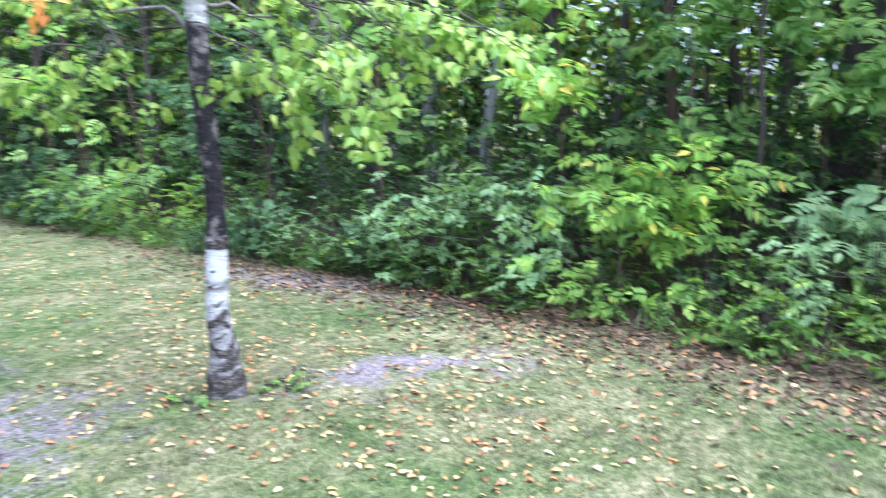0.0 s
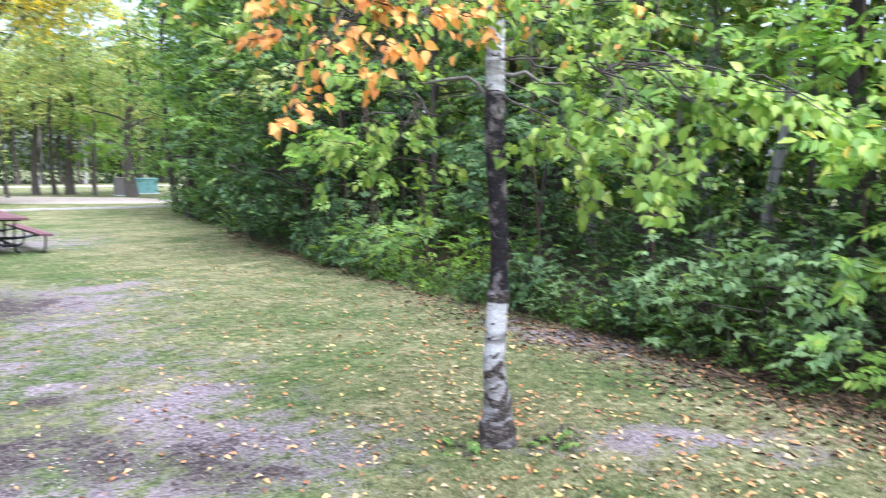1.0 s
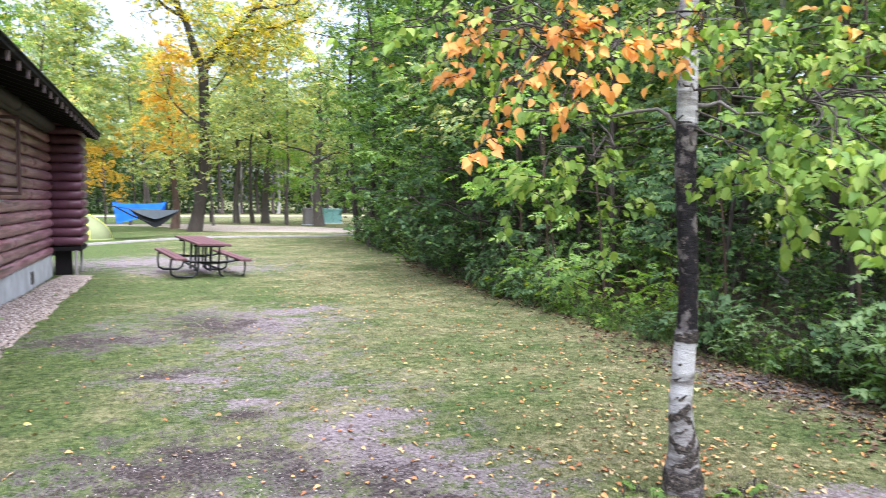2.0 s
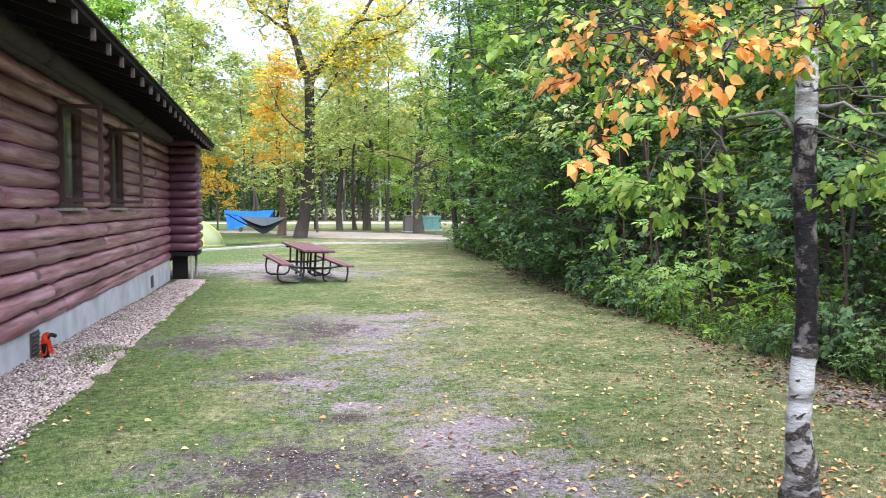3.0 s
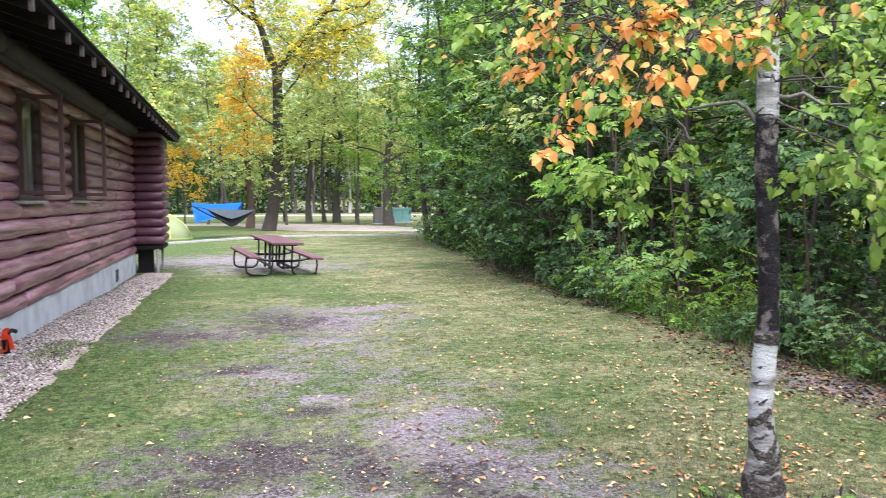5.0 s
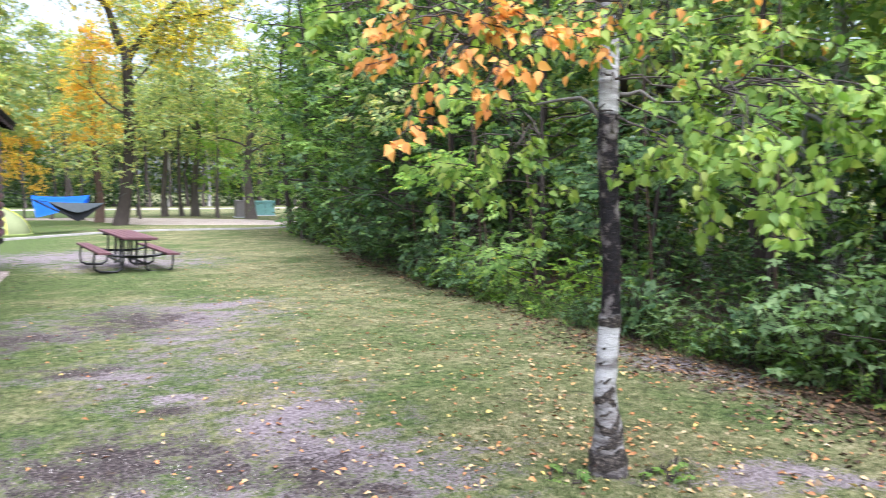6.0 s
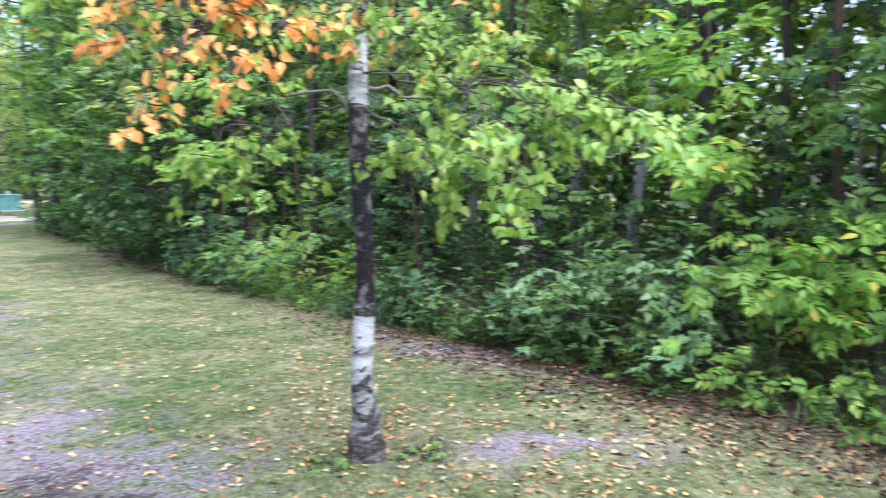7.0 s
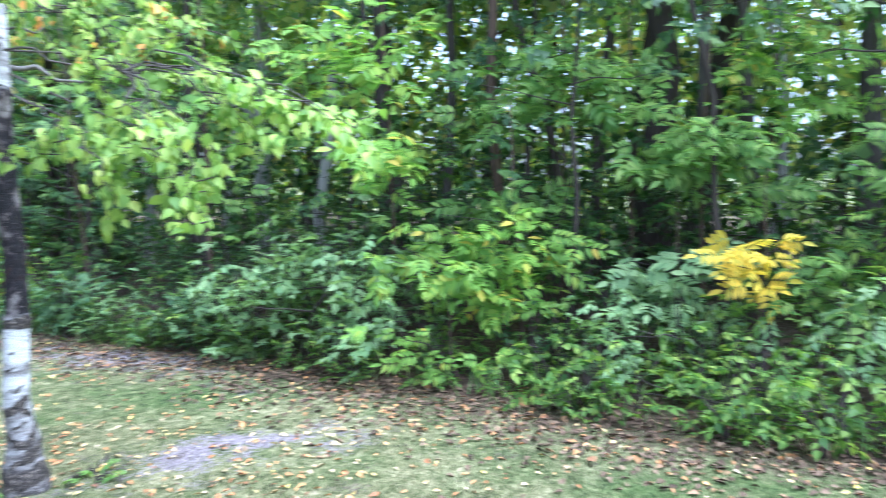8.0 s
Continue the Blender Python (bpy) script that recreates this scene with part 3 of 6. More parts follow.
# ---- the log cabin ----
WALL_X, COURSE, SILL_Z = -2.62, 0.223, 0.27
OPENINGS = [(10.08, 11.28), (13.02, 14.22)]
LOW, HIGH = 6, 12
TOP = 15
cabin = empty("log_cabin", (-2.62, 14, 0), "single-storey cabin of dark red-brown stained logs on a concrete foundation", "cabin")
cabin_inv = Matrix.Translation((2.62, -14, 0))
lr = random.Random(3)
LOG_MESHES = {}


def log_mesh(length):
    """A peeled log along its own z, slightly wavy, with rounded ends."""
    key = round(length, 2)
    if key not in LOG_MESHES:
        n = max(3, int(length / 0.32))
        r = 0.1135
        zs = [0.0, 0.015, 0.05] + [0.05 + (length - 0.1) * k / n for k in range(1, n)] + [length - 0.05, length - 0.015, length]
        rs = [0.055, 0.09, 0.111] + [r + lr.uniform(-0.009, 0.007) for _ in range(n - 1)] + [0.111, 0.09, 0.055]
        path = [(lr.uniform(-0.009, 0.009), lr.uniform(-0.009, 0.009), z) for z in zs]
        v, f = tube(path, rs, 12)
        me = np_mesh("log", v, f)
        me.polygons.foreach_set("use_smooth", [True] * len(me.polygons))
        me.materials.append(LOG)
        LOG_MESHES[key] = me
    return LOG_MESHES[key]


def log(a, b):
    """A log from point a to point b."""
    a, b = Vector(a), Vector(b)
    ob = new("log", log_mesh((b - a).length))
    ob.parent = cabin
    turn = (b - a).to_track_quat("Z", "X").to_matrix().to_4x4() @ pose(0, 0, 0, 0, 0, lr.uniform(0, 360))
    ob.matrix_basis = cabin_inv @ Matrix.Translation(a) @ turn
    return ob


def runs(y0, y1, k):
    """The stretches of one course of the long wall, cut at the openings and at butt joints."""
    cuts = [(y0, y1)]
    if LOW <= k < HIGH:
        cuts, y = [], y0
        for a, b in OPENINGS:
            cuts.append((y, a))
            y = b
        cuts.append((y, y1))
    out = []
    for a, b in cuts:
        if b - a > 4:
            m = a + (b - a) * lr.uniform(0.3, 0.7)
            out += [(a, m), (m, b)]
        else:
            out.append((a, b))
    return out


def kid(ob):
    ob.matrix_parent_inverse = cabin_inv
    return ob


Y0, Y1, BACK = 4.6, 20.3, -10.2
PLATE_Z = 3.34
WING = {}
for a, b in ((3.6, 9.4), (9.4, 15.6), (15.6, 20.25)):
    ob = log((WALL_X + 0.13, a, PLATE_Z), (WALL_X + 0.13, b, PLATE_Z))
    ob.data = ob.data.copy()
    ob.data.materials[0] = SHADED_LOG
    tagged(ob, "grey log plate under the rafters, eave shade in its colour")
# boards added to close the eave, coloured as dark as its shade
kid(box_part("eave_blocking", (WALL_X + 0.16, 3.45, 3.38), (WALL_X + 0.2, 22.0, 3.61), SHADED_WOOD, cabin, "boards between the rafters, near-black for the eave shade", 0))
for k in range(TOP):
    z = SILL_Z + COURSE * (k + 0.5)
    for a, b in runs(Y0, Y1, k):
        ob = log((WALL_X, a, z), (WALL_X, b, z))
        # the top courses take the eave shade as a darker colour
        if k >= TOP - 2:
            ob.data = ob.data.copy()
            ob.data.materials[0] = SHADED_LOG
    log((BACK, Y0, z), (BACK, Y1 + 1.3, z))
    log((BACK, Y0, z), (WALL_X, Y0, z))
    if k > 0:
        for ob in (log((WALL_X - 0.25, Y1 + 0.1, z), (-1.86, Y1 + 0.1, z)), log((-1.96, Y1 + 0.22, z + 0.02), (-1.96, Y1 + 1.5, z + 0.02))):
            ob.data = WING.setdefault(ob.data.name, ob.data.copy())
            ob.data.materials[0] = LOG_DARK
    log((BACK, Y1 + 1.45, z), (-2.0, Y1 + 1.45, z))
    if k < 8:
        ob = log((WALL_X - 0.2, 7.17, z - 0.1), (WALL_X + 0.17, 7.17, z - 0.1))
        ob.data = WING.setdefault(ob.data.name, ob.data.copy())
        ob.data.materials[0] = LOG_DARK

kid(box_part("foundation", (WALL_X - 0.14, 4.65, -0.45), (WALL_X + 0.07, Y1, SILL_Z + 0.03), CONCRETE, cabin, "grey concrete foundation wall", 0.012))
kid(box_part("footing", (BACK, 4.65, -0.45), (WALL_X - 0.15, Y1 + 1.4, -0.1), CONCRETE, cabin, "concrete footing", 0.01))
kid(box_part("corner_pier", (WALL_X - 0.1, 7.06, -0.3), (WALL_X + 0.16, 7.3, 0.12), CONCRETE, cabin, "concrete pier under the log ends", 0.01))
# core in the same near-black, for dark gaps between the logs
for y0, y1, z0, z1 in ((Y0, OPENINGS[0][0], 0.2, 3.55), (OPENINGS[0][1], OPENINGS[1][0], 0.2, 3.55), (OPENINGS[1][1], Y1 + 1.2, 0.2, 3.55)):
    kid(box_part("wall_core", (WALL_X - 0.09, y0, z0), (WALL_X - 0.005, y1, z1), SHADED_WOOD, cabin, "", 0))
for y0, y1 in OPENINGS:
    kid(box_part("wall_core", (WALL_X - 0.09, y0, 0.2), (WALL_X - 0.005, y1, SILL_Z + COURSE * LOW), SHADED_WOOD, cabin, "", 0))
    kid(box_part("wall_core", (WALL_X - 0.09, y0, SILL_Z + COURSE * HIGH), (WALL_X - 0.005, y1, 3.5), SHADED_WOOD, cabin, "", 0))
kid(box_part("room_floor", (BACK + 0.1, Y0 + 0.1, 0.5), (WALL_X - 0.1, Y1, 0.56), INSIDE, cabin, "", 0))
kid(box_part("room_ceiling", (BACK + 0.1, Y0 + 0.1, 3.42), (WALL_X - 0.1, Y1, 3.46), INSIDE, cabin, "", 0))
kid(box_part("room_wall", (-6.6, Y0 + 0.15, 0.57), (-6.5, Y1, 3.41), INSIDE, cabin, "", 0))
kid(box_part("wing_skirt", (WALL_X + 0.1, Y1 + 0.25, -0.4), (-2.14, Y1 + 0.3, 0.40), SHADED_WOOD, cabin, "dark boards under the wing", 0))
kid(box_part("wing_floor", (WALL_X + 0.0, Y1 + 0.05, 0.37), (-1.9, Y1 + 1.5, 0.47), SHADED_WOOD, cabin, "dark raised floor of the wing", 0))
for px, py in ((-2.03, 20.36), (-2.03, 21.6)):
    v, f = tube([(px, py, -0.3), (px, py, 0.38)], [0.035, 0.035], 8)
    kid(link_mesh("post", np_mesh("post", v, f), GREY_BOX, cabin, "thin grey support post"))


def roof():
    edge, ridge, pitch = -1.55, -6.4, 0.33
    zr = 3.27 + (edge - ridge) * pitch
    for sx in (1, -1):
        bm = bmesh.new()
        x0 = edge if sx > 0 else 2 * ridge - edge
        corners = [(x0, 3.4, 3.27), (x0, 22.1, 3.27), (ridge, 22.1, zr), (ridge, 3.4, zr)]
        low = [bm.verts.new(c) for c in corners]
        high = [bm.verts.new((c[0], c[1], c[2] + 0.05)) for c in corners]
        for q in ((low[0], low[1], low[2], low[3]), (high[3], high[2], high[1], high[0])):
            bm.faces.new(q)
        for i in range(4):
            j = (i + 1) % 4
            bm.faces.new((low[j], low[i], high[i], high[j]))
        bmesh.ops.recalc_face_normals(bm, faces=bm.faces)
        kid(part("roof_deck", bm, SHADED_WOOD, cabin, "board roof deck, near-black for the eave shade"))
        for c in range(26):
            t0, t1 = c / 26, (c + 1.25) / 26
            bm = bmesh.new()
            pts = []
            for tt, lift in ((t0, 0.075), (min(t1, 1), 0.06)):
                x = x0 + (ridge - x0) * tt
                z = 3.27 + (zr - 3.27) * tt
                pts.append((x + (0.03 * sx if c == 0 and lift > 0.07 else 0), z + lift))
            vs = [bm.verts.new((pts[i][0], y, pts[i][1] + dz)) for i in (0, 1) for y in (3.36, 22.14) for dz in (-0.012, 0.004)]
            for q in ((0, 2, 6, 4), (1, 5, 7, 3), (0, 1, 3, 2), (4, 6, 7, 5), (0, 4, 5, 1), (2, 3, 7, 6)):
                bm.faces.new([vs[i] for i in q])
            bmesh.ops.recalc_face_normals(bm, faces=bm.faces)
            kid(part("shingle_course", bm, SHINGLE, cabin))
    tail = None
    for i in range(28):
        y = 3.50 + 0.677 * i
        if tail is None:
            bm = bmesh.new()
            pr = [(-1.6, 3.265), (-1.6, 3.19), (-1.63, 3.165), (-3.0, 3.165 + 1.37 * pitch), (-3.0, 3.265 + 1.4 * pitch)]
            a = [bm.verts.new((px, 0, pz)) for px, pz in pr]
            b = [bm.verts.new((px, 0.05, pz)) for px, pz in pr]
            bm.faces.new(a)
            bm.faces.new(b[::-1])
            for q in range(5):
                bm.faces.new((a[q], b[q], b[(q + 1) % 5], a[(q + 1) % 5]))
            bmesh.ops.recalc_face_normals(bm, faces=bm.faces)
            tail = bpy.data.meshes.new("rafter")
            bm.to_mesh(tail)
            bm.free()
            tail.materials.append(SHADED_WOOD)
            bm = bmesh.new()
            box(bm, -1.602, -0.004, 3.15, -1.565, 0.054, 3.262)
            tip = bpy.data.meshes.new("rafter_tip")
            bm.to_mesh(tip)
            bm.free()
            tip.materials.append(LIT_TIP)
        for nm, mesh in (("rafter", tail), ("rafter_tip", tip)):
            ob = new(nm, mesh)
            ob.parent = cabin
            ob.matrix_basis = cabin_inv @ pose(0, y, 0)
    for yy in (Y0 - 0.1, Y1 + 1.5):
        bm = bmesh.new()
        lo = [bm.verts.new(c) for c in ((-2.6, yy, 3.4), (BACK, yy, 3.4), (ridge, yy, zr - 0.05))]
        hi = [bm.verts.new((v.co.x, yy + 0.08, v.co.z)) for v in lo]
        bm.faces.new(lo)
        bm.faces.new(hi[::-1])
        for q in range(3):
            bm.faces.new((lo[q], hi[q], hi[(q + 1) % 3], lo[(q + 1) % 3]))
        bmesh.ops.recalc_face_normals(bm, faces=bm.faces)
        kid(part("gable", bm, LOG, cabin, "dark boarded gable"))


roof()


def sash(parent, width, height, hinge, turn):
    """A glazed casement leaf, hinged on its own z axis."""
    ob = new("sash")
    ob.parent = parent
    ob.matrix_basis = cabin_inv @ Matrix.Translation(hinge) @ pose(0, 0, 0, 0, 0, turn)
    bar = 0.05
    for lo, hi in (((0, -0.02, 0), (bar, 0.02, height)), ((width - bar, -0.02, 0), (width, 0.02, height)), ((bar, -0.02, 0), (width - bar, 0.02, bar)), ((bar, -0.02, height - bar), (width - bar, 0.02, height))):
        box_part("sash_bar", lo, hi, SASH, ob)
    p = box_part("pane", (bar, -0.003, bar), (width - bar, 0.003, height - bar), GLASS, ob, "clear window glass", 0)
    p.visible_shadow = False
    return ob


for y0, y1 in OPENINGS:
    z0, z1 = SILL_Z + COURSE * LOW, SILL_Z + COURSE * HIGH
    x0, x1 = WALL_X - 0.12, WALL_X + 0.09
    for lo, hi in (((x0, y0, z0), (x1, y0 + 0.06, z1)), ((x0, y1 - 0.06, z0), (x1, y1, z1)), ((x0, y0 + 0.06, z1 - 0.06), (x1, y1 - 0.06, z1)), ((x0, y0 + 0.06, z0), (x1, y1 - 0.06, z0 + 0.06))):
        kid(box_part("window_frame", lo, hi, SASH, cabin, "dark brown window frame"))
    kid(box_part("window_sill", (x0, y0 - 0.04, z0 - 0.035), (x1 + 0.07, y1 - 0.1, z0 + 0.003), SILL, cabin, "weathered grey window sill"))
    p = kid(box_part("pane", (WALL_X + 0.02, y0 + 0.06, z0 + 0.06), (WALL_X + 0.024, y1 - 0.06, z1 - 0.06), GLASS, cabin, "clear window glass", 0))
    p.visible_shadow = False
    sash(cabin, 0.50, z1 - z0 - 0.14, (WALL_X + 0.10, y0 + 0.02, z0 + 0.07), -4)
    v, f = tube([(WALL_X + 0.1, y0 - 0.02, z1 + 0.03), (WALL_X + 0.3, y0 + 0.0, z1 - 0.0)], [0.012, 0.012], 6)
    kid(link_mesh("stay", np_mesh("stay", v, f), SILL, cabin, "pale metal window stay"))
    # pale sheet added behind the pane for sky and trees mirrored in it
    bm = bmesh.new()
    nfold = 24
    rows = [[bm.verts.new((WALL_X - 0.01 + 0.012 * math.sin(i * 1.3), y0 + 0.3 + 0.76 * i / nfold, zz)) for i in range(nfold + 1)] for zz in (z0, z1)]
    for i in range(nfold):
        bm.faces.new((rows[0][i], rows[0][i + 1], rows[1][i + 1], rows[1][i]))
    bmesh.ops.solidify(bm, geom=bm.faces[:], thickness=0.004)
    kid(part("curtain", bm, PANE_REFLECTION, cabin, "pale green sheet behind the glass, added for its bright reflection"))

for vy in (8.98, 17.3):
    z0 = 0.0 if vy < 10 else -0.12
    kid(box_part("vent_frame", (WALL_X + 0.06, vy - 0.15, z0), (WALL_X + 0.085, vy + 0.15, z0 + 0.26), VENT, cabin, "grey metal foundation vent"))
    for s in range(5):
        kid(box_part("vent_slat", (WALL_X + 0.08, vy - 0.13, z0 + 0.03 + s * 0.045), (WALL_X + 0.10, vy + 0.13, z0 + 0.05 + s * 0.045), VENT, cabin))


def cloth_bundle():
    """A bright cloth hung in folds from the vent."""
    ob = empty("cloth_bundle", (-2.44, 8.9, 0.2), "bright orange cloth hanging from the foundation vent", "cloth")
    bm = bmesh.new()
    cols, rowsn, grid = 14, 7, []
    for r in range(rowsn):
        t = r / (rowsn - 1)
        grid.append([bm.verts.new((0.05 * math.sin(c * 1.9 + r * 0.4) * (0.5 + 0.5 * t) + 0.03, (c / (cols - 1) - 0.5) * (0.2 + 0.04 * t), 0.05 - (0.22 + 0.03 * math.sin(c * 1.1)) * t)) for c in range(cols)])
    for r in range(rowsn - 1):
        for c in range(cols - 1):
            bm.faces.new((grid[r][c], grid[r][c + 1], grid[r + 1][c + 1], grid[r + 1][c]))
    bmesh.ops.solidify(bm, geom=bm.faces[:], thickness=0.006)
    part("cloth", bm, ORANGE_CLOTH, ob)
    v, f = tube([(0.05, 0.0, 0.0), (0.06, 0.1, 0.02), (0.07, 0.2, -0.01)], [0.016, 0.02, 0.025], 8)
    link_mesh("tap", np_mesh("tap", v, f), BLACK_CLOTH, ob, "black hose tap")
    v, f = tube([(0.04, -0.09, -0.05), (0.05, -0.08, -0.16), (0.06, -0.05, -0.22)], [0.03, 0.035, 0.03], 8)
    link_mesh("strap", np_mesh("strap", v, f), BLACK_CLOTH, ob, "black strap")


cloth_bundle()


# ---- the picnic table ----
def picnic_table(at, turn, roll=0.0):
    ob = empty("picnic_table", at, "red-brown plank picnic table with black steel tube frame on the lawn", "picnic table")
    ob.matrix_basis = Matrix.Translation(at) @ pose(0, 0, 0, 1.3, roll, turn) @ Matrix.Diagonal((0.9, 1.16, 1.12, 1))
    half = 1.3

    def planks(x0, x1, n, z, name):
        w = (x1 - x0) / n
        for i in range(n):
            box_part(name, (x0 + i * w + 0.006, -half, z), (x0 + (i + 1) * w - 0.006, half, z + 0.045), TABLE_WOOD, ob, "", 0.006)

    planks(-0.43, 0.43, 5, 0.73, "top_plank")
    planks(-0.98, -0.66, 2, 0.42, "seat_plank")
    planks(0.66, 0.98, 2, 0.42, "seat_plank")

    def rod(name, pts, r=0.027):
        v, f = tube(pts, [r] * len(pts), 8)
        link_mesh(name, np_mesh(name, v, f), STEEL, ob, smooth=True)

    for y in (-0.8, -0.25, 0.25, 0.8):
        for s in (-1, 1):
            if abs(y) > 0.5:
                rod("leg_tube", [(s * 0.95, y, 0.41), (s * 0.97, y, 0.25), (s * 0.94, y, 0.08), (s * 0.82, y, 0.03), (s * 0.42, y, 0.03), (s * 0.30, y, 0.09), (s * 0.26, y, 0.25), (s * 0.27, y, 0.72)])
                rod("seat_arm", [(s * 0.27, y, 0.34), (s * 0.55, y, 0.37), (s * 0.70, y, 0.40), (s * 0.95, y, 0.405)])
            else:
                rod("upright", [(s * 0.2, y, 0.1), (s * 0.2, y, 0.72)], 0.035)
    for y in (-0.8, 0.8):
        rod("cross_tube", [(-0.4, y, 0.70), (0.4, y, 0.70)])
        rod("cross_tube", [(-0.27, y, 0.34), (0.27, y, 0.34)])
    for s in (-1, 1):
        rod("rail", [(s * 0.26, -0.8, 0.2), (s * 0.26, 0.8, 0.2)])


picnic_table((0.82, 19.75, -0.235), 9.0, 2.6)


# ---- the far campsite ----
def sheet(name, corners, material, parent, sag=0.1, n=8, label="", thick=0.006):
    a, b, c, d = (np.array(q, float) for q in corners)
    bm = bmesh.new()
    grid = []
    for i in range(n + 1):
        s = i / n
        row = []
        for j in range(n + 1):
            t = j / n
            q = (a * (1 - s) + b * s) * (1 - t) + (d * (1 - s) + c * s) * t
            q[2] -= sag * 4 * s * (1 - s) * (1 - 0.5 * t)
            row.append(bm.verts.new(q))
        grid.append(row)
    for i in range(n):
        for j in range(n):
            bm.faces.new((grid[i][j], grid[i + 1][j], grid[i + 1][j + 1], grid[i][j + 1]))
    bmesh.ops.solidify(bm, geom=bm.faces[:], thickness=thick)
    for f in bm.faces:
        f.smooth = True
    return part(name, bm, material, parent, label)


def rope(name, a, b, parent, r=0.012):
    m = (np.array(a) + np.array(b)) / 2 - (0, 0, 0.05)
    v, f = tube([a, m, b], [r] * 3, 5)
    return link_mesh(name, np_mesh(name, v, f), BLACK_CLOTH, parent)


tarp = empty("rain_tarp", (-1, 39, -0.24), "blue rain tarp stretched on ropes over a hammock", "tarp")
ti = Matrix.Translation((1, -39, 0.24))
for ob in (sheet("canopy", [(-2.25, 38.0, 1.5), (0.1, 40.0, 1.5), (-0.2, 39.4, 1.05), (-2.05, 37.6, 0.52)], TARP_BLUE, tarp, 0.08), sheet("canopy_back", [(-2.25, 38.02, 1.51), (0.1, 40.02, 1.51), (0.0, 41.0, 1.0), (-2.2, 39.0, 0.9)], TARP_BLUE, tarp, 0.08)):
    ob.matrix_parent_inverse = ti
hammock = empty("hammock", (-0.4, 38, -0.24), "grey and black cloth hammock slung under the tarp", "hammock")
hi = Matrix.Translation((0.4, -38, 0.24))
a0, b0 = np.array((-1.55, 37.0, 1.22)), np.array((0.72, 38.9, 1.13))
for name, zo, mat_, sag, drop in (("side", -0.12, HAMMOCK_GREY, 0.02, 0.44), ("belly", 0.0, BLACK_CLOTH, 0.03, 0.82)):
    bm = bmesh.new()
    rows = []
    for i in range(17):
        s = i / 16
        top = a0 * (1 - s) + b0 * s - (0, 0, sag * 4 * s * (1 - s))
        w = 1 - abs(2 * s - 1) ** 1.3
        rows.append([bm.verts.new(top - np.array((0.0, 0.14 * q * w - zo * w, drop * q * w))) for q in (0, 0.33, 0.66, 1.0)])
    for i in range(16):
        for j in range(3):
            bm.faces.new((rows[i][j], rows[i + 1][j], rows[i + 1][j + 1], rows[i][j + 1]))
    bmesh.ops.remove_doubles(bm, verts=bm.verts, dist=0.001)
    bmesh.ops.solidify(bm, geom=bm.faces[:], thickness=0.008)
    part(name, bm, mat_, hammock).matrix_parent_inverse = hi
for a, b, par, inv in (((-2.25, 38.0, 1.5), (-4.6, 38.6, 1.9), tarp, ti), ((0.1, 40.0, 1.5), (1.0, 50.0, 1.8), tarp, ti), ((0.72, 38.9, 1.13), (2.0, 46.5, 1.6), hammock, hi), ((-1.55, 37.0, 1.22), (-4.6, 38.5, 1.7), hammock, hi)):
    rope("rope", a, b, par).matrix_parent_inverse = inv
rope("strap", (-2.15, 37.6, 1.32), (-0.62, 37.3, 0.55), hammock, 0.035).matrix_parent_inverse = hi


def tent(at):
    ob = empty("dome_tent", at, "yellow-green dome tent with a bright stripe beside the cabin", "tent")
    bm = bmesh.new()
    n, m = 24, 10
    rings = []
    for i in range(m + 1):
        t = i / m
        r = math.cos(t * math.pi / 2) ** 0.75
        rings.append([])
        for j in range(n):
            a = 2 * math.pi * j / n
            sq = 1 / max(abs(math.cos(a)), abs(math.sin(a))) ** 0.35
            rings[i].append(bm.verts.new((1.25 * r * math.cos(a) * sq, 1.1 * r * math.sin(a) * sq, 1.28 * t ** 0.85)))
    for i in range(m):
        for j in range(n):
            k = (j + 1) % n
            bm.faces.new((rings[i][j], rings[i][k], rings[i + 1][k], rings[i + 1][j]))
    bmesh.ops.remove_doubles(bm, verts=bm.verts, dist=0.002)
    for f in bm.faces:
        f.smooth = True
    part("canopy", bm, TENT, ob)
    for a in (-1.25, 0.35, 2.0):
        pts = []
        for i in range(11):
            t = i / 10 * 0.97
            r = math.cos(t * math.pi / 2) ** 0.75 * 1.01
            sq = 1 / max(abs(math.cos(a)), abs(math.sin(a))) ** 0.35
            pts.append((1.25 * r * math.cos(a) * sq, 1.1 * r * math.sin(a) * sq, 1.29 * t ** 0.85))
        v, f = tube(pts, [0.035] * len(pts), 6)
        link_mesh("pole_sleeve", np_mesh("pole_sleeve", v, f), TENT_STRIPE, ob, "bright yellow pole sleeve")
    v, f = tube([(1.32 * math.cos(q) / max(abs(math.cos(q)), abs(math.sin(q))) ** 0.35, 1.16 * math.sin(q) / max(abs(math.cos(q)), abs(math.sin(q))) ** 0.35, 0.05) for q in np.linspace(0, 2 * np.pi, 33)], [0.06] * 33, 6)
    link_mesh("skirt", np_mesh("skirt", v, f), TENT_SKIRT, ob, "dark green tent skirt")


tent((-3.55, 38.0, -0.26))


